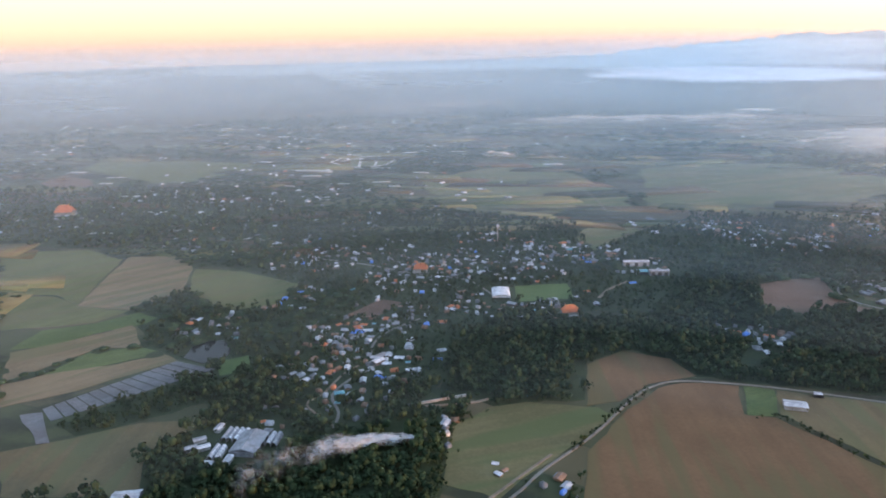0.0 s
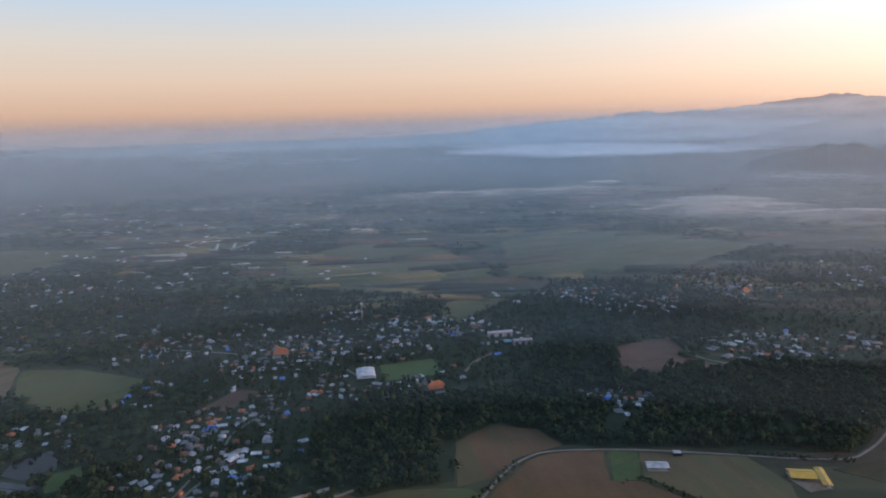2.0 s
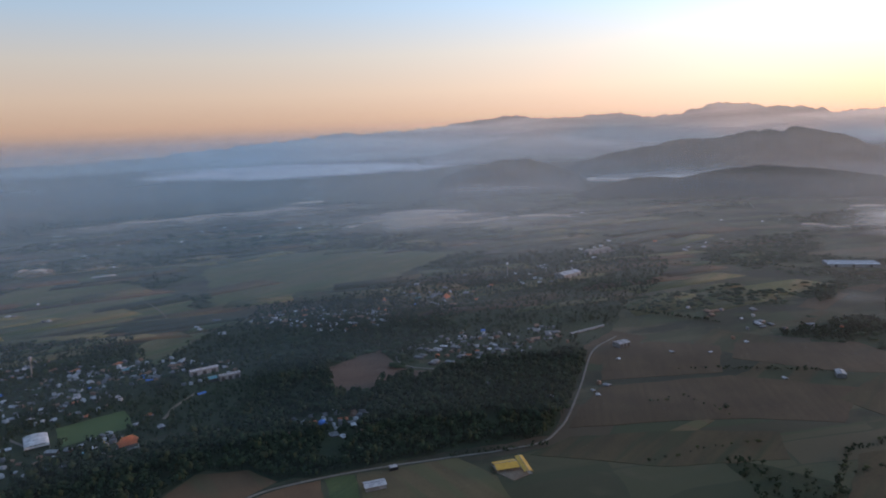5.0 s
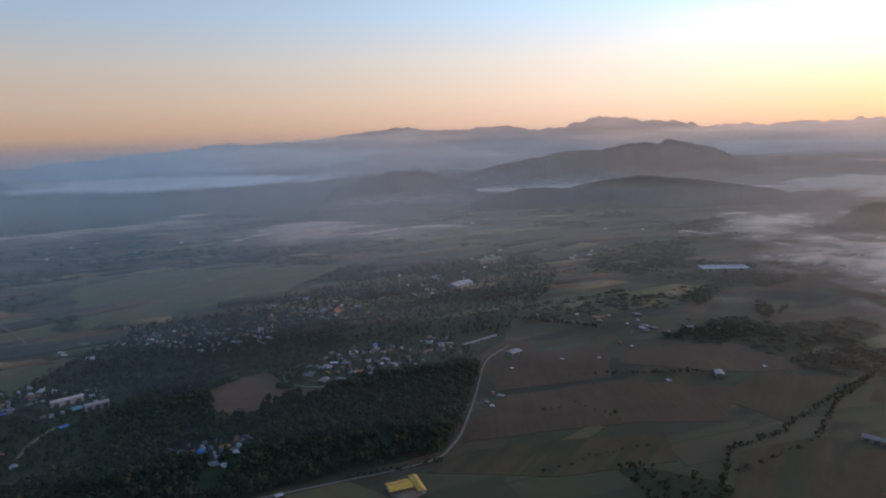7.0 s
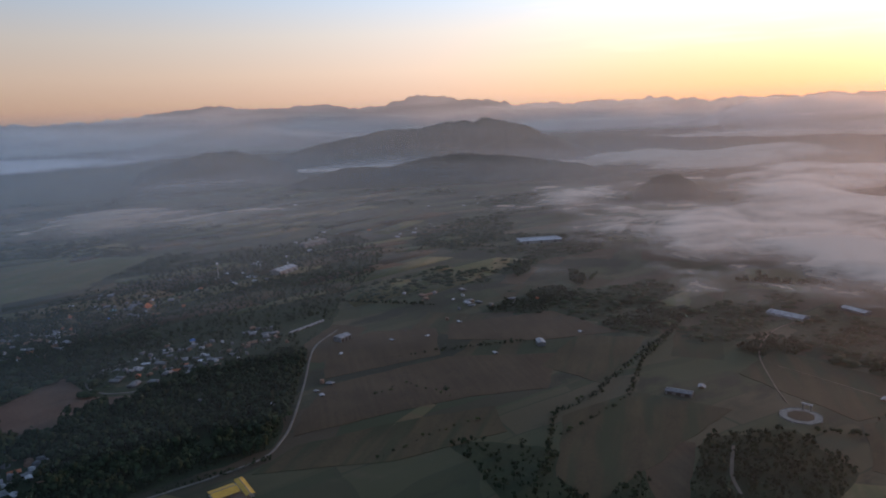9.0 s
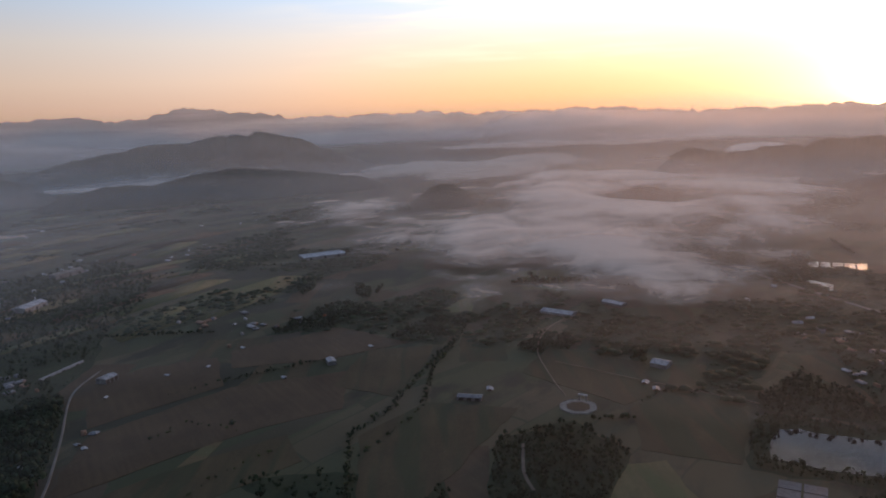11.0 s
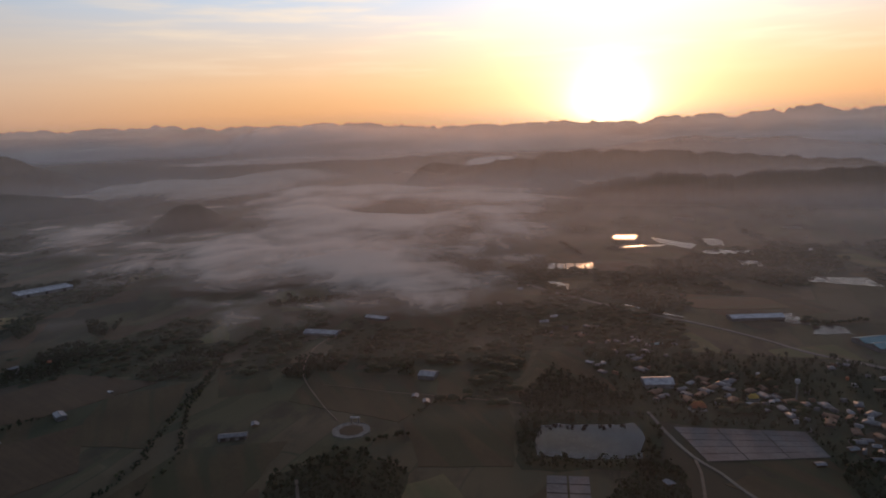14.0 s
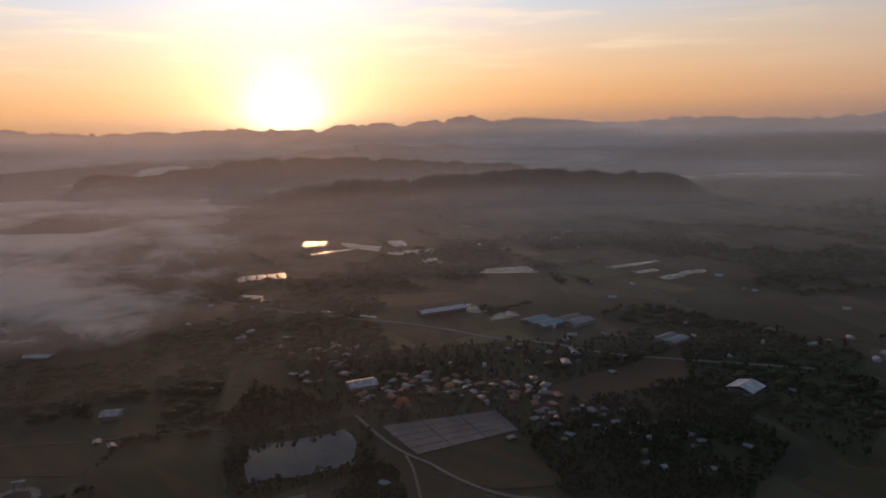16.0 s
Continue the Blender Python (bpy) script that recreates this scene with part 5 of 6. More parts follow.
def joined_houses():
    """Outlying houses: roofs with eaves as one mesh for each roof colour, walls as one mesh."""
    roofs = {0: (WHITE_METAL, "pale"), 1: (GREY_METAL, "weathered grey"), 2: (RUST, "rusty brown"), 3: (ORANGE, "orange"), 4: (BLUE, "blue"), 5: (TEAL, "teal"), 6: (WHITE_METAL, "white"), 7: (GREY_METAL, "dark grey")}
    WV, WF = [], []
    for k, spots in JOINED.items():
        V, F = [], []
        if not spots:
            continue
        for x, y, a, size in spots:
            c, s, z = math.cos(a), math.sin(a), land(x, y)
            w, d, h = 6.5 * size, 4.2 * size, (5.0 if k == 6 else 2.5) * size
            o, p = len(V), len(WV)

            def at(u, v, up):
                return (x + c * u - s * v, y + s * u + c * v, z + up)
            WV += [at(u * w, v * d, up) for up in (-0.4, h) for u, v in ((-1, -1), (1, -1), (1, 1), (-1, 1))]
            WF += [(p + i, p + (i + 1) % 4, p + 4 + (i + 1) % 4, p + 4 + i) for i in range(4)]
            rise_up, over, lap = d * 0.33, 1.15, (1.1 if k not in (3, 5, 7) else 0.45)
            for up in (0.0, 0.2):
                V += [at(u * w * 1.1, v * d * over, h - 0.2 + up) for u, v in ((-1, -1), (1, -1), (1, 1), (-1, 1))] + [at(-w * lap, 0, h + rise_up + up), at(w * lap, 0, h + rise_up + up)]
            F += [(o + 6, o + 7, o + 11, o + 10), (o + 8, o + 9, o + 10, o + 11), (o, o + 1, o + 7, o + 6), (o + 2, o + 3, o + 9, o + 8), (o + 3, o + 0, o + 6, o + 9), (o + 1, o + 2, o + 8, o + 7)]
            F += [(o + 9, o + 6, o + 10, o + 10), (o + 7, o + 8, o + 11, o + 11)]
        F = np.array(F)
        mat, word = roofs[k]
        tri = np.array([f[:3] for f in F if f[2] == f[3]])
        both = raw_mesh("outlying_roofs", np.array(V), F[F[:, 2] != F[:, 3]], mat)
        tagged(both, word + " roofs of outlying village houses", "houses", kind="stuff")
        tagged(raw_mesh("outlying_roof_ends", np.array(V), tri, mat), word + " hipped roof ends of outlying houses", "houses", kind="stuff")
    tagged(raw_mesh("outlying_walls", np.array(WV), np.array(WF), WALL), "weathered walls of outlying village houses, shade put into their colour", "houses", kind="stuff")


def far_houses(spots):
    """Houses too far off to tell apart, as one mesh for each roof colour."""
    for mat, share, label in ((WHITE_METAL, 0.5, "pale roofs of distant villages"), (GREY_METAL, 0.4, "grey roofs of distant villages"), (ORANGE, 0.05, "orange roofs of distant villages"), (BLUE, 0.008, "blue roofs of distant villages")):
        V, F = [], []
        for x, y, r, n in spots:
            for _ in range(round(n * share)):
                px, py = random.gauss(x, r * 0.6), random.gauss(y, r * 0.6)
                w, d, h = random.uniform(2.5, 5.5), random.uniform(2, 3.4), random.uniform(1.6, 2.4)
                c, s = math.cos(random.uniform(0, 3)), 0
                s = math.sqrt(1 - c * c)
                z = land(px, py)
                o = len(V)
                for u, v, k in ((-w, -d, -1), (w, -d, -1), (w, d, -1), (-w, d, -1), (-w, -d, h), (w, -d, h), (w, d, h), (-w, d, h), (-w, 0, h + d * 0.32), (w, 0, h + d * 0.32)):
                    V.append((px + c * u - s * v, py + s * u + c * v, z + k))
                F += [(o, o + 1, o + 5, o + 4), (o + 1, o + 2, o + 6, o + 5), (o + 2, o + 3, o + 7, o + 6), (o + 3, o, o + 4, o + 7), (o + 4, o + 5, o + 9, o + 8), (o + 6, o + 7, o + 8, o + 9),
                      (o + 4, o + 8, o + 7, o + 7), (o + 5, o + 6, o + 9, o + 9)]
        F = [f for f in F if len(set(f)) == 4]
        if not F:
            continue
        tagged(raw_mesh("distant_houses", np.array(V), np.array(F), mat), label, "houses", kind="stuff")


def sheds(spots):
    """Small sheds, lean-tos and outhouses between the houses."""
    for mat, share, label in ((WHITE_METAL, 0.28, "small pale metal shed roofs between the houses"), (GREY_METAL, 0.42, "small grey shed roofs between the houses"), (RUST, 0.22, "small rusty shed roofs between the houses"), (ORANGE, 0.04, "small orange outhouse roofs"), (BLUE, 0.02, "blue tarpaulin and shed roofs")):
        V, F = [], []
        for x, y, r, n in spots:
            for _ in range(max(0, int(n * share + random.random()))):
                a, q = random.uniform(0, 2 * math.pi), r * 1.25 * math.sqrt(random.random())
                px, py = x + q * math.cos(a), y + q * math.sin(a)
                if not clear_of_things(px, py, 2.5):
                    continue
                HOUSES.append((px, py, 3.0))
                w, d, h = random.uniform(1.4, 3.4), random.uniform(1.2, 2.2), random.uniform(1.8, 2.6)
                b = random.uniform(0, 3.1)
                c, s = math.cos(b), math.sin(b)
                o, k = len(V), random.uniform(0.2, 0.9)
                for u, v, z in ((-w, -d, -0.3), (w, -d, -0.3), (w, d, -0.3), (-w, d, -0.3), (-w, -d, h), (w, -d, h), (w, d, h + k), (-w, d, h + k)):
                    V.append((px + c * u - s * v, py + s * u + c * v, land(px, py) + z))
                F += [(o, o + 1, o + 5, o + 4), (o + 1, o + 2, o + 6, o + 5), (o + 2, o + 3, o + 7, o + 6), (o + 3, o, o + 4, o + 7), (o + 4, o + 5, o + 6, o + 7)]
        tagged(raw_mesh("village_sheds", np.array(V), np.array(F), mat), label, "sheds", kind="stuff")


VILLAGES = [(-160, 496, 40, 13), (-160, 445, 35, 6), (-195, 563, 38, 12), (-171, 611, 40, 10), (-177, 737, 50, 17), (-148, 786, 45, 13), (-89, 658, 38, 9),
            (-24, 654, 28, 7), (-110, 895, 55, 10), (-46, 865, 45, 11), (12, 861, 40, 11), (73, 823, 35, 5), (-324, 781, 50, 10), (-246, 819, 50, 11),
            (-331, 552, 30, 6), (-305, 646, 35, 5), (-71, 412, 20, 2), (-17, 374, 10, 1), (18, 362, 12, 2), (-196, 398, 18, 2), (-216, 485, 25, 4), (-60, 770, 40, 8),
            (165, 620, 28, 5), (190, 615, 30, 4), (272, 963, 55, 18), (196, 1015, 55, 13), (380, 770, 50, 16)]
EASTERN = [(340, 765, 45, 11), (487, 771, 45, 9), (410, 1085, 50, 10), (430, 1020, 50, 11), (353, 655, 20, 2), (423, 580, 20, 3), (745, -73, 40, 12), (712, -105, 35, 12), (735, -30, 30, 7), (646, -150, 35, 8),
           (606, -165, 40, 7), (690, -150, 30, 6), (805, 15, 35, 6), (860, -20, 40, 6), (905, 42, 45, 6), (780, -210, 45, 6), (553, -190, 45, 5), (714, 203, 12, 2), (720, 640, 60, 4), (740, 730, 60, 5)]


# houses whose roofs stand out: kind, size, places
MARKED = ((0, 0.82, ((-314, 552), (-316, 537), (-267, 615), (-200, 661), (-154, 515), (-144, 522), (-133, 518), (-140, 505), (-171, 492), (-158, 486), (-150, 492), (-117, 497), (-197, 482), (-196, 462), (-134, 558), (-133, 545), (-166, 610), (-101, 540))),
          (0, 0.85, ((8, 698), (28, 681), (-122, 821), (-105, 767), (-82, 782), (-67, 745), (-54, 800), (-16, 784), (-95, 688), (-43, 631), (200, 684), (219, 676), (174, 587), (201, 579), (373, 586))),
          (4, 0.85, ((-298, 637), (-289, 660), (-358, 868), (-139, 477), (-100, 521), (-129, 596), (65, 754), (164, 617))),
          (5, 0.9, ((-297, 530), (-235, 678), (-31, 650))),
          (3, 0.85, ((-223, 727), (-367, 856), (-181, 480), (-116, 604), (-117, 647), (18, 717))),
          (6, 0.95, ((-330, 782), (-286, 750), (-143, 793), (-45, 841))),
          (2, 0.95, ((-307, 607), (-217, 485), (-115, 691), (-64, 646))),
          (1, 0.9, ((606, -98), (595, -142), (631, -129), (603, -186), (551, -227), (532, -252), (535, -170), (701, -242), (573, 8), (604, -361), (716, 206), (704, 194), (648, 330), (634, -168))),
          (0, 0.6, ((599, 529), (712, 503), (593, 626), (558, 646), (654, 636), (415, 573), (493, 653), (721, 715), (700, -113), (724, -81))))


def make_villages():
    for k, e in enumerate(KINDS):
        x, y = FIRST[k]
        e.matrix_basis = turned(x, y, 20 + 37 * k, 0.66)
        HOUSES.append((x, y, 5.0))
    for k, x, y, a, size in copy_house + [(5, -156, 433, 10, 0.6), (4, -191, 563, 5, 0.85), (4, -130, 597, 80, 0.7), (4, -136, 480, 30, 0.6), (3, -213, 580, 60, 0.65), (3, -189, 584, 0, 0.7), (5, -180, 588, 10, 0.6)]:
        copy_thing(KINDS[k], turned(x, y, a, size))
        HOUSES.append((x, y, 4.0))
    for k, x, y in ((0, -26, 378), (2, -19, 372), (6, -22, 366), (1, 26, 352)):
        copy_thing(KINDS[k], turned(x, y, 25 * k, 0.5))
        HOUSES.append((x, y, 4.0))
    for k, size, places in MARKED:
        for x, y in places:
            copy_thing(KINDS[k], turned(x, y, random.choice((12, 102, 25, 70)) + random.gauss(0, 8), size * random.uniform(0.9, 1.1)))
            HOUSES.append((x, y, 4.2))
    for x, y, r, n in VILLAGES:
        cluster(x, y, r, round(n * 1.1), single=y < 830)
    for x, y, r, n in EASTERN:
        cluster(x, y, r, round(n * 1.0), (3, 36, 26, 2, 1, 1, 1, 30), single=x < 620 and n < 8)
    joined_houses()
    sheds([(x, y, r, n * 4.2) for x, y, r, n in VILLAGES] + [(x, y, r, n * 1.0) for x, y, r, n in EASTERN])
    far_houses([(-406, 835, 55, 14), (-500, 850, 60, 14), (-564, 957, 70, 18), (-850, 900, 80, 20), (-770, 960, 80, 16), (-344, 960, 60, 14), (-480, 1141, 90, 30), (-640, 1090, 90, 30), (-750, 1150, 90, 26),
                (-1526, 2250, 160, 24), (-1800, 2117, 200, 24), (-1000, 1900, 250, 40), (-600, 1750, 250, 30), (-700, 1350, 160, 26), (-1300, 1600, 260, 40), (-250, 1250, 140, 16), (133, 1040, 50, 8), (590, 1080, 60, 14), (700, 1120, 60, 10), (865, 1250, 80, 12), (1049, 1189, 70, 6),
                (811, -302, 50, 5), (760, -400, 60, 6), (972, -450, 60, 4), (1150, 160, 120, 3), (1300, 400, 150, 4), (700, -480, 70, 8), (900, -560, 90, 6), (1400, -500, 200, 8),
                (950, 100, 50, 3), (-300, 1900, 300, 16), (200, 2100, 300, 10), (900, 1900, 300, 10), (-900, 2500, 300, 14), (1500, 1500, 200, 8)])


make_villages()

# ---- trees ----
rng = np.random.default_rng(11)


def cube_ball():
    """Quads of a coarse ball: the dark body of a crown."""
    bm = bmesh.new()
    bmesh.ops.create_cube(bm, size=1)
    bmesh.ops.subdivide_edges(bm, edges=bm.edges[:], cuts=1, use_grid_fill=True)
    v = np.array([p.co.normalized()[:] for p in bm.verts])
    f = np.array([[q.index for q in p.verts] for p in bm.faces])
    bm.free()
    return v, f


BALL_V, BALL_F = cube_ball()
TOP_F = BALL_F[BALL_V[BALL_F][:, :, 2].mean(axis=1) > -0.5]      # nobody sees the underside


def crown(seed, leaves, leaf, lobes=6, bodies=2):
    """Quads of a lumpy crown, about 1 in radius and 0.85 high: lobes with ragged leaf tufts standing off them."""
    g = np.random.default_rng(seed)
    V, F = [], []
    n = 0
    cs = g.normal(0, 0.42, (lobes, 3)) * (1, 1, 0.6)
    rs = g.uniform(0.38, 0.62, lobes)
    for c, r in zip(cs[:bodies], rs[:bodies]):
        V.append(BALL_V * r * 1.0 * g.uniform(0.85, 1.15, (len(BALL_V), 1)) + c)
        F.append(TOP_F + n)
        n += len(BALL_V)
    d = g.normal(0, 1, (leaves, 3))
    d /= np.linalg.norm(d, axis=1)[:, None]
    d[:, 2] = np.where(d[:, 2] < -0.4, -d[:, 2], d[:, 2])
    k = g.integers(0, lobes, leaves)
    p = cs[k] + d * rs[k][:, None] * g.uniform(0.85, 1.12, (leaves, 1))
    up = g.normal(0, 1, (leaves, 3))
    a = np.cross(d, up)
    a /= np.linalg.norm(a, axis=1)[:, None]
    tilt = d * 0.45 + np.cross(d, a)
    s = leaf * g.uniform(0.6, 1.3, (leaves, 1))
    quad = np.stack([p - a * s, p + tilt * s * 0.8, p + a * s, p - tilt * s * 0.9], 1).reshape(-1, 3)
    V.append(quad)
    F.append(np.arange(leaves * 4).reshape(-1, 4) + n)
    return np.concatenate(V), np.concatenate(F)


RICH = [crown(i, 46, 0.245, 6) for i in range(6)]
PLAIN = [crown(20 + i, 18, 0.34, 4, 1) for i in range(6)]


def simple_crown(seed):
    g = np.random.default_rng(seed)
    V, F, n = [], [], 0
    for _ in range(1):
        V.append(BALL_V * (0.9, 0.9, 0.7) * g.uniform(0.8, 1.2, (len(BALL_V), 1)) + g.normal(0, 0.35, 3) * (1, 1, 0.3))
        F.append(TOP_F + n)
        n += len(BALL_V)
    return np.concatenate(V), np.concatenate(F)


COARSE = [simple_crown(40 + i) for i in range(6)]
CAP_F = BALL_F[BALL_V[BALL_F][:, :, 2].mean(axis=1) > 0.1]
CAPS = [(v, CAP_F) for v, f in (simple_crown(80 + i) for i in range(8))]      # far crowns, seen from above only


def woods(name, label, spots, crowns, mat, lo=3.0, hi=6.0, trunk=True):
    """One mesh of many trees at (x, y) spots."""
    V, F, n = [], [], 0
    for x, y in spots:
        r = lo * 0.75 + (hi * 1.12 - lo * 0.75) * rng.random() ** 1.6
        tall = rng.uniform(0.8, 1.35)
        cv, cf = crowns[rng.integers(len(crowns))]
        a = rng.uniform(0, 2 * np.pi)
        c, s = math.cos(a), math.sin(a)
        z = land(x, y)
        h = r * rng.uniform(1.0, 1.5)
        v = np.stack([(cv[:, 0] * c - cv[:, 1] * s) * r + x, (cv[:, 0] * s + cv[:, 1] * c) * r + y, cv[:, 2] * r * tall * (1.05 if trunk else 0.5) + z + (h if trunk else 0.35 * r)], -1)
        V.append(v)
        F.append(cf + n)
        n += len(v)
        if trunk:
            t = r * 0.06
            V.append(np.array([(x - t, y - t, z - 0.3), (x + t, y - t, z - 0.3), (x + t, y + t, z - 0.3), (x - t, y + t, z - 0.3),
                               (x - t * .6, y - t * .6, z + h), (x + t * .6, y - t * .6, z + h), (x + t * .6, y + t * .6, z + h), (x - t * .6, y + t * .6, z + h)]))
            F.append(np.array([(0, 1, 5, 4), (1, 2, 6, 5), (2, 3, 7, 6), (3, 0, 4, 7)]) + n)
            n += 8
    if V:
        tagged(raw_mesh(name, np.concatenate(V), np.concatenate(F), mat), label, "trees", kind="stuff")


def scatter(poly, step, thin=0.0, keep=3.5):
    """Jittered spots in a polygon, clear of plots, roads and houses."""
    p = np.array(poly, float)
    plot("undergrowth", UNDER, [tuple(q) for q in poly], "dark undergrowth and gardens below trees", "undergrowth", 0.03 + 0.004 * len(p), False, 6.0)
    xs, ys = np.meshgrid(np.arange(p[:, 0].min(), p[:, 0].max(), step), np.arange(p[:, 1].min(), p[:, 1].max(), step))
    x = xs.ravel() + rng.uniform(-0.5, 0.5, xs.size) * step
    y = ys.ravel() + rng.uniform(-0.5, 0.5, xs.size) * step
    ok = inside(poly, x, y) & (rng.random(x.size) >= thin)
    ok &= np.array([fbm(a / 34, b / 34, 9, 3) > -0.5 for a, b in zip(x, y)])
    x, y = x[ok], y[ok]
    return thinned(x, y, keep)


def thinned(x, y, keep=3.5):
    ok = np.ones(len(x), bool)
    for q in PLOTS:
        ok &= ~inside(q, x, y)
    for px, py, w in ROADS:
        ok &= (x - px) ** 2 + (y - py) ** 2 > (w / 2 + keep) ** 2
    for hx, hy, r in HOUSES:
        ok &= (x - hx) ** 2 + (y - hy) ** 2 > (r + keep * 0.7) ** 2
    return np.stack([x[ok], y[ok]], -1)


def tree(seed, label, tall=False):
    """A single tree: tapered trunk with limbs, and a crown of many small leaves."""
    g = random.Random(seed)
    e = thing("tree", label, "tree", group="field trees")
    bm = bmesh.new()
    h = 5.5 if tall else 4.0

    def limb(a, b, r0, r1):
        d = (b - a)
        m = Matrix.Translation((a + b) / 2) @ d.to_track_quat("Z", "Y").to_matrix().to_4x4()
        bmesh.ops.create_cone(bm, segments=6, radius1=r0, radius2=r1, depth=d.length, matrix=m)
    limb(Vector((0, 0, -0.4)), Vector((0.15, 0.1, h)), 0.32, 0.18)
    for i in range(5):
        a = i * 1.26 + g.uniform(-0.3, 0.3)
        limb(Vector((0.1, 0.08, h * g.uniform(0.55, 0.95))), Vector((math.cos(a) * 2, math.sin(a) * 2, h + g.uniform(0.8, 2.0))), 0.14, 0.05)
    part("trunk", bm, BARK, e)
    cv, cf = crown(60 + seed, 260, 0.12, 8)
    k = raw_mesh("crown", cv * (3.6, 3.6, 4.2 if tall else 3.2) + (0, 0, h + 2.0), cf, LEAVES if seed % 3 else LEAVES_YELLOW)
    k.parent = e
    return e


def along(pts, step, spread):
    out = []
    for (x0, y0), (x1, y1) in zip(pts, pts[1:]):
        n = max(1, int(math.hypot(x1 - x0, y1 - y0) / step))
        for i in range(n):
            t = (i + rng.uniform(0, 1)) / n
            out.append((x0 + (x1 - x0) * t + rng.normal(0, spread), y0 + (y1 - y0) * t + rng.normal(0, spread)))
    return np.array(out)


def make_trees():
    forest = scatter([(-85, 468), (-90, 560), (-55, 640), (30, 640), (80, 657), (149, 814), (199, 785), (187, 690), (265, 700), (330, 712), (400, 700), (478, 694), (410, 606), (358, 544), (330, 515), (240, 524), (110, 530), (62, 575), (25, 543), (26, 475), (-40, 452)], 5.8, 0.03)
    woods("forest", "dense dark green forest between village and road", forest, RICH, LEAVES, 3.2, 5.6)
    sw = scatter([(-330, 240), (-250, 347), (-240, 400), (-300, 440), (-290, 480), (-240, 500), (-85, 470), (-58, 448), (-62, 392), (-45, 260)], 5.9, 0.05)
    woods("wood_by_greenhouses", "mixed green wood round the greenhouses", sw, RICH, LEAVES, 2.8, 5.2)
    bright = sw[rng.random(len(sw)) < 0.12] + 3
    woods("bamboo_clumps", "yellow-green bamboo clumps at the wood edge", thinned(bright[:, 0], bright[:, 1]), RICH, LEAVES_YELLOW, 1.8, 3.0)
    vil = scatter([(-330, 490), (-440, 600), (-430, 650), (-330, 760), (-430, 890), (-420, 1000), (-220, 1070), (0, 1010), (20, 880), (80, 990), (180, 1110), (330, 1100), (420, 980), (350, 800), (200, 700), (-60, 640), (-90, 470), (-240, 480)], 7.1, 0.12, 0.2)
    woods("village_trees", "green garden trees between the houses", vil, PLAIN, LEAVES, 1.6, 3.7)
    north = scatter([(260, 800), (180, 1000), (300, 1130), (450, 1190), (715, 1310), (960, 1260), (900, 1080), (760, 930), (620, 830), (550, 750), (450, 690), (340, 720)], 8.2, 0.2, 0.6)
    woods("northern_woods", "dark woods round the northern villages", north, PLAIN, LEAVES, 1.5, 3.4)
    west = scatter([(-707, 771), (-469, 790), (-401, 720), (-332, 732), (-430, 890), (-420, 1000), (-640, 1180), (-1100, 1150), (-1150, 850)], 11, 0.2)
    woods("western_tree_belt", "belts of trees round the western villages", west, COARSE, LEAVES, 2.2, 4.6)
    hedges = scatter([(-440, 575), (-430, 650), (-336, 583), (-270, 537), (-244, 470), (-320, 480), (-385, 520)], 9.5, 0.2)
    woods("pond_side_wood", "trees round the village pond", hedges, RICH, LEAVES, 2.0, 4.0)
    for poly, step in (([(-347, 362), (-318, 410), (-279, 457), (-255, 415), (-292, 378), (-321, 352)], 9), ([(699, 644), (862, 659), (847, 597), (753, 589)], 8.5), ([(557, 283), (615, 240), (577, 185), (500, 185), (470, 249)], 7.5), ([(760, 350), (830, 345), (810, 300), (745, 300)], 8),
                       ([(600, 20), (607, 10), (590, -5), (533, 0), (520, 56), (540, 56)], 7), ([(594, -108), (676, -193), (674, -310), (520, -280), (440, -150), (525, -95)], 9),
                       ([(716, 115), (798, 83), (760, 40), (715, 15), (694, 10), (692, 105)], 8), ([(749, 499), (840, 490), (830, 445), (760, 450)], 9), ([(430, 430), (500, 300), (440, 250), (380, 300)], 13)):
        woods("copse", "dark copse standing in the fields", scatter(poly, step * 0.6, 0.3 if len(poly) == 5 else 0.08, 1.5), PLAIN, LEAVES, 1.5, 3.4)
    # dark belts of trees between the eastern fields
    g = random.Random(5)
    for _ in range(22):
        x, y = g.uniform(560, 1350), g.uniform(-480, 760)
        if not clear_of_things(x, y, 12):
            continue
        a, l, w = radians(g.choice((17, 107)) + g.gauss(0, 14)), g.uniform(28, 75), g.uniform(6, 15)
        belt = []
        for i in range(12):
            b = 2 * math.pi * i / 12
            u, v = l * math.cos(b) * g.uniform(0.75, 1.15), w * math.sin(b) * g.uniform(0.6, 1.2)
            belt.append((x + u * math.cos(a) - v * math.sin(a), y + u * math.sin(a) + v * math.cos(a)))
        woods("tree_belt", "dark belt of trees between brown fields", scatter(belt, 4.6, 0.05, 1.0), COARSE, LEAVES, 2.0, 4.0)
    rim = scatter([(666, 113), (690, 100), (684, 0), (640, 2), (594, 6), (586, 106), (630, 112)], 5.2, 0.1, 1.0)
    woods("pond_rim_trees", "bushes and trees crowding the pond bank", rim, PLAIN, LEAVES, 1.6, 3.2)
    east = scatter([(680, 10), (790, 40), (900, 60), (960, 0), (850, -60), (830, -200), (790, -330), (700, -420), (690, -170), (600, -110), (655, -105), (668, -20)], 7.6, 0.15, 0.3)
    woods("eastern_village_trees", "dark trees between the eastern houses", east, PLAIN, LEAVES, 1.4, 3.2)
    south = scatter([(690, -180), (745, -345), (820, -430), (700, -520), (560, -420), (480, -300), (600, -300)], 8.5, 0.25, 1.2)
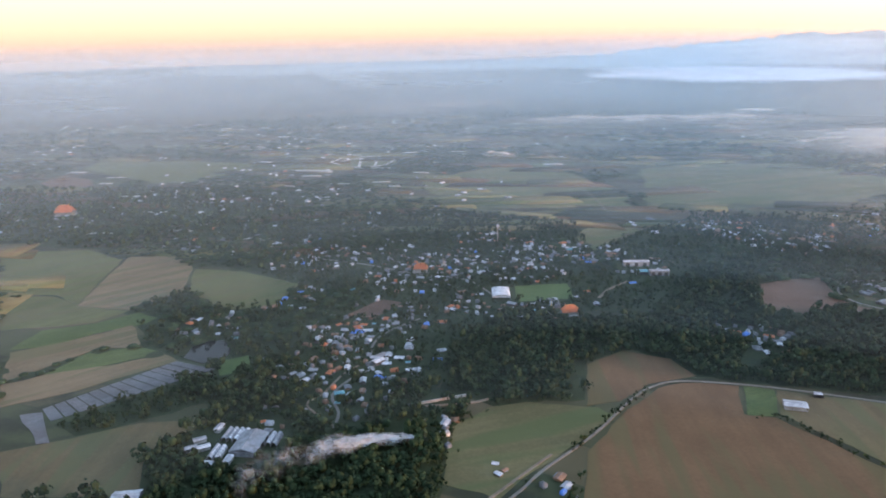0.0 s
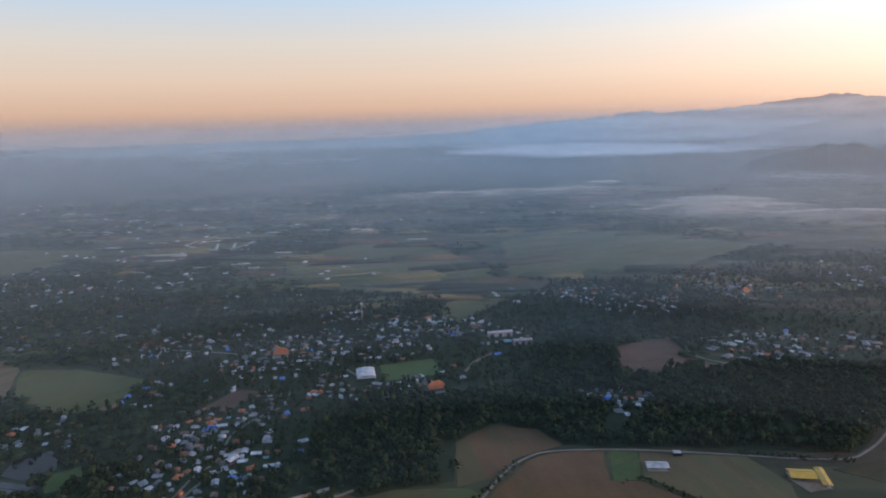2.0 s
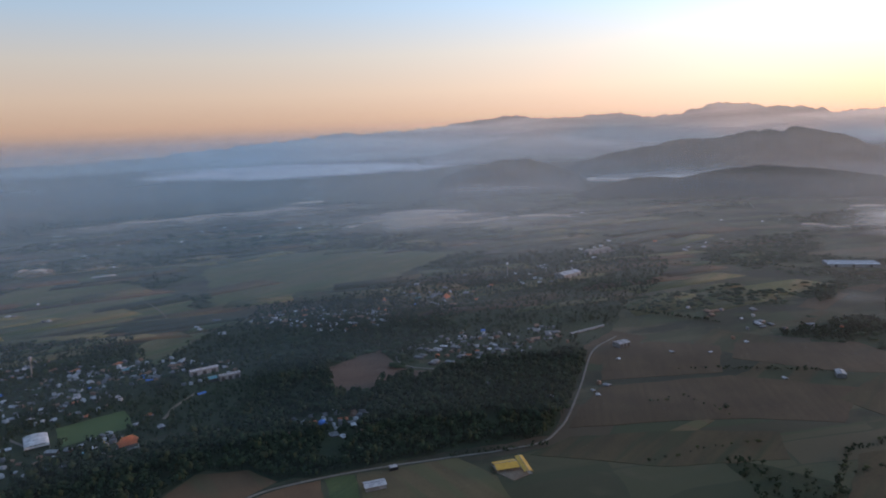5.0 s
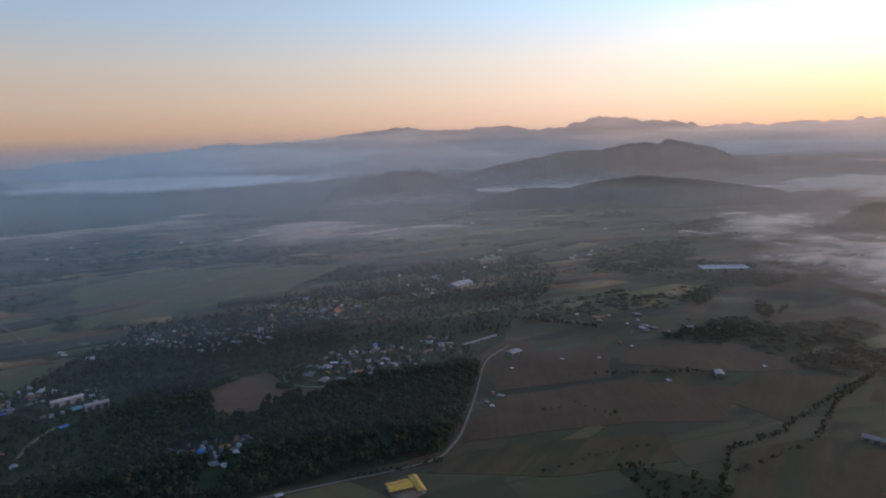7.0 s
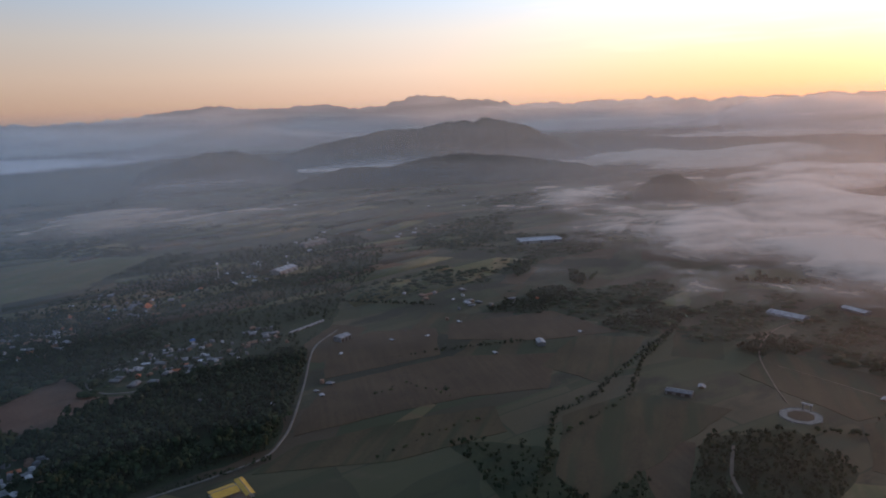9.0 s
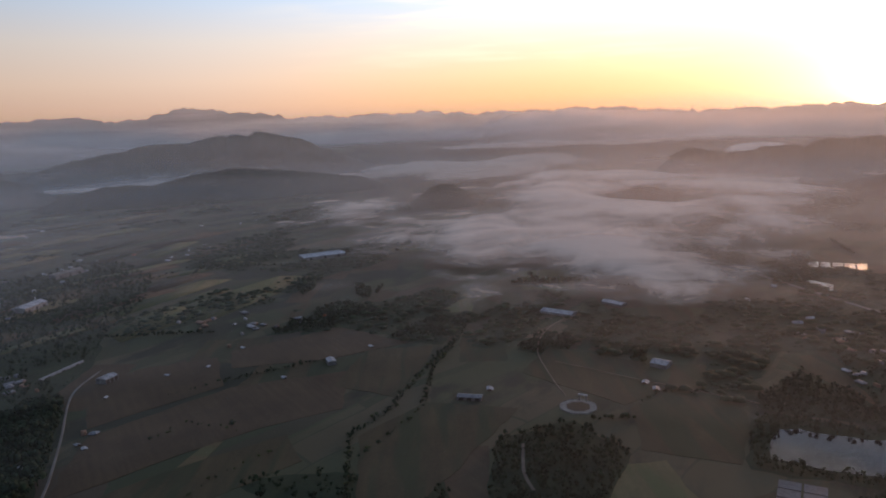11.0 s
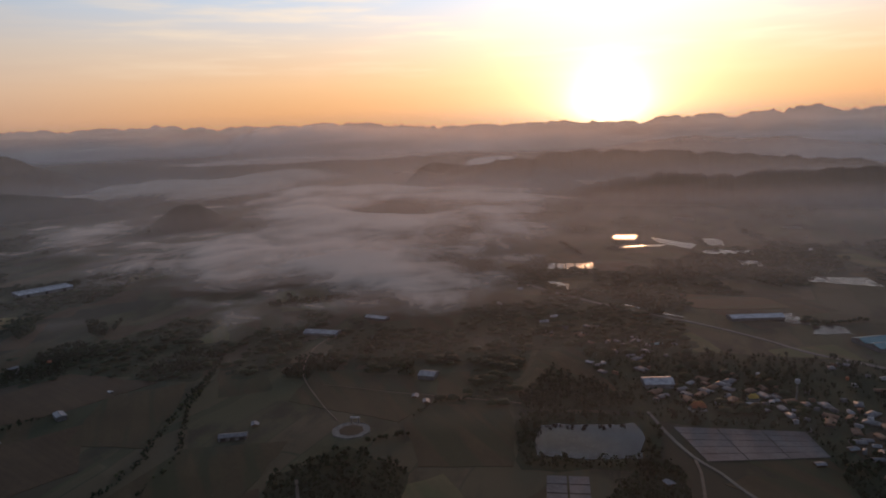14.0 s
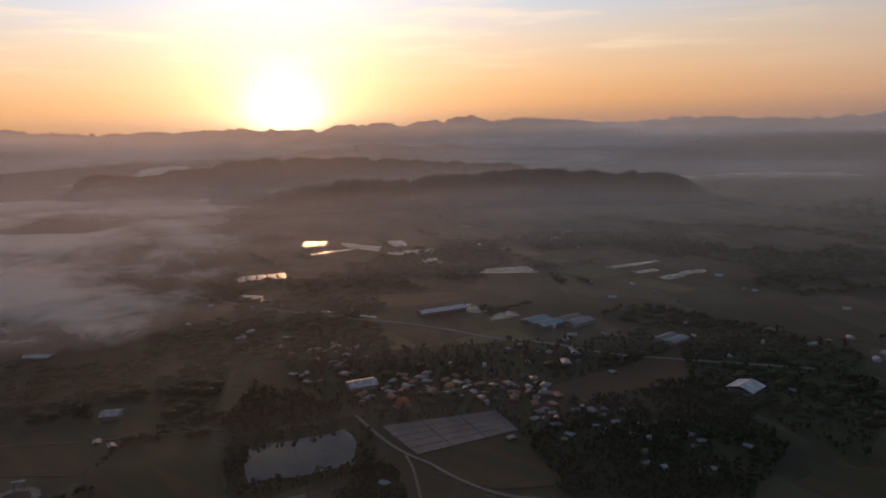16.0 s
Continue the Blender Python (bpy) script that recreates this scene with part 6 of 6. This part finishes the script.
    woods("southern_wood", "dark scattered wood south of the village", south, PLAIN, LEAVES, 1.6, 3.2)
    # hedgerows of single trees
    kinds = [tree(i, ("field tree with a rounded dark crown", "tall field tree with a ragged crown", "yellow-green tree at a field edge")[i % 3], i % 3 == 1) for i in range(6)]
    lines = ([(440, 536), (481, 533), (492, 478)], [(490, 363), (586, 365), (676, 405), (749, 419), (820, 440)], [(372, 439), (426, 441), (475, 429)], [(433, 334), (519, 392), (587, 389)],
             [(585, 394), (708, 417), (767, 428)], [(660, 200), (700, 190), (716, 150)], [(520, 600), (600, 560), (660, 520)], [(142, 470), (163, 474), (195, 440), (214, 421)],
             [(-58, 350), (-60, 418), (-38, 450)], [(240, 514), (320, 500)], [(20, 400), (45, 455), (72, 498)])
    yard = np.concatenate([along([(-32, 394), (-10, 352)], 2.2, 7), along([(30, 372), (24, 345)], 3, 3), along([(-100, 436), (-66, 405)], 3, 4)])
    woods("yard_trees", "garden trees round the roadside houses", thinned(yard[:, 0], yard[:, 1], 0.3), RICH, LEAVES, 1.5, 3.0)
    spots = np.concatenate([along(l, 6.5, 1.6) for l in lines])
    spots = spots[rng.permutation(len(spots))[:260]]
    for i, (x, y) in enumerate(spots):
        m = turned(x, y, rng.uniform(0, 360), rng.uniform(0.35, 0.8))
        if i < 6:
            kinds[i].matrix_basis = m
        else:
            copy_thing(kinds[i % 6], m)
    scrub = np.concatenate([along(l, 2.6, 1.3) for l in lines])
    woods("field_scrub", "low scrub along the field edges", thinned(scrub[:, 0], scrub[:, 1], 0.5), PLAIN, LEAVES, 0.7, 1.9)
    more = []
    for x0, x1, y0, y1, n, gap in ((560, 1500, -700, 900, 26, 2.2), (-450, 900, 950, 1900, 45, 6.0)):
        for _ in range(n):
            x, y = rng.uniform(x0, x1), rng.uniform(y0, y1)
            a = radians(rng.choice((17, 107)) + rng.normal(0, 12))
            l = rng.uniform(40, 170)
            more.append(along([(x, y), (x + l * math.cos(a), y + l * math.sin(a))], gap, gap * 0.4))
    more = np.concatenate(more)
    more = thinned(more[:, 0], more[:, 1], 1.0)
    woods("hedgerows", "hedgerows and scrub between the fields", more, COARSE, LEAVES, 1.2, 2.6)
    # woods of the plain, by patches, with dark undergrowth below them
    for cell, count, r0, r1, lo, hi in ((11, 150000, 600, 1650, 3.0, 7.0), (22, 52000, 1650, 2760, 6.0, 13.0)):
        def wooded(x, y):
            r, az = np.hypot(x - HUB.x, y - HUB.y), np.degrees(np.arctan2(x - HUB.x, y - HUB.y))
            ok = (r > r0) & (r < r1) & (az > -58) & (az < 148)
            x, y, az = x[ok], y[ok], az[ok]
            # woods run along the field borders and gather in clumps, thinning towards the sunrise
            patch = np.array([fbm(p / 300, q / 170, 6, 5) - 0.35 * abs(fbm(p / 420 + 3, q / 260, 15, 3)) for p, q in zip(x, y)])
            keep = patch > 0.16 - 0.30 * step01(-az, -50, 30) - 0.13 * step01(az, 64, 84)
            return x[keep], y[keep]
        x, y = wooded(rng.uniform(-r1, r1, count) + HUB.x, rng.uniform(-r1, r1, count) + HUB.y)
        far = thinned(x, y, 1.5)
        far = far[rng.random(len(far)) < 0.75]
        woods("distant_woods", "far woods and tree belts on the plain", far, CAPS, LEAVES, lo, hi, False)
        gx, gy = np.meshgrid(np.arange(-r1, r1, cell) + HUB.x, np.arange(-r1, r1, cell) + HUB.y)
        gx, gy = wooded(gx.ravel(), gy.ravel())
        spots = thinned(gx, gy, cell * 0.7)
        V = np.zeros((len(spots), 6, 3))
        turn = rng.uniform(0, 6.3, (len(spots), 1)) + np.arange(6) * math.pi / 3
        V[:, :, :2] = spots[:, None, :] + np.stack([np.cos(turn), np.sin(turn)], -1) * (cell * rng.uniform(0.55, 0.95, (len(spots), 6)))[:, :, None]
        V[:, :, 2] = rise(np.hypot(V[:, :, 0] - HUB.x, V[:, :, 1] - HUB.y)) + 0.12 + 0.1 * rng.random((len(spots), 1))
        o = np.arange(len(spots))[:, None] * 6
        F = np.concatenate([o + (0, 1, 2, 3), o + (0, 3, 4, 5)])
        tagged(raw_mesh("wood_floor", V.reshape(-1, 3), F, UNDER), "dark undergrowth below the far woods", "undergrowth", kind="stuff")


make_trees()


def make_smoke():
    """Smoke drifting from a fire at the wood edge: ragged layers that widen and thin out downwind."""
    m = bpy.data.materials.new("smoke")
    m.use_nodes = True
    t = m.node_tree
    t.nodes.remove(t.nodes["Principled BSDF"])
    geo, thick = t.nodes.new("ShaderNodeNewGeometry"), t.nodes.new("ShaderNodeAttribute")
    thick.attribute_name = "thick"
    n = node(t, "ShaderNodeTexNoise", Scale=0.11, Detail=6, Roughness=0.6, Distortion=0.7)
    link(t, geo.outputs["Position"], n.inputs["Vector"])
    body = smooth_step(t, math_node(t, "ADD", math_node(t, "MULTIPLY", thick.outputs["Fac"], 1.1), math_node(t, "MULTIPLY_ADD", n.outputs["Fac"], 1.0, -0.75)), 0.0, 0.75)
    veil(t, math_node(t, "MULTIPLY", body, math_node(t, "POWER", thick.outputs["Fac"], 0.6), clamp=True), (0.55, 0.55, 0.56), 0.12)
    k, w = 70, 22
    for layer in range(3):
        S, W = np.meshgrid(np.linspace(0, 1, k), np.linspace(-1, 1, w), indexing="ij")
        half = 2.6 + 25 * S ** 0.9
        cx, cy = -74 - 150 * S + 52 * S ** 2, 391 - 58 * S - 38 * S ** 2 + 2 * np.sin(9 * S)
        cz = 4 + 8 * S ** 0.7
        px, py = cx + 0.5 * W * half, cy - 0.86 * W * half
        lump = np.array([fbm(a * 0.07, b * 0.07, layer + 30, 4) for a, b in zip(px.ravel(), py.ravel())]).reshape(px.shape)
        pz = cz + (layer - 1) * half * 0.28 + half * 0.35 * np.sqrt(np.clip(1 - W ** 2, 0, 1)) + half * 0.25 * lump
        dens = (1 - W ** 2) * step01(S, -0.02, 0.05) * (1 - step01(S, 0.1, 0.7) * 0.48) * (0.8 if layer == 1 else 0.55) * step01(1 - S, 0, 0.12)
        i, j = np.meshgrid(np.arange(k - 1), np.arange(w - 1), indexing="ij")
        f = np.stack([i * w + j, (i + 1) * w + j, (i + 1) * w + j + 1, i * w + j + 1], -1).reshape(-1, 4)
        ob = tagged(raw_mesh("smoke_plume", np.stack([px, py, np.maximum(pz, 1)], -1).reshape(-1, 3), f, m, True), "white smoke plume drifting over the wood", "smoke", kind="stuff")
        ob.data.attributes.new("thick", "FLOAT", "POINT").data.foreach_set("value", dens.ravel().astype(np.float32))


make_smoke()
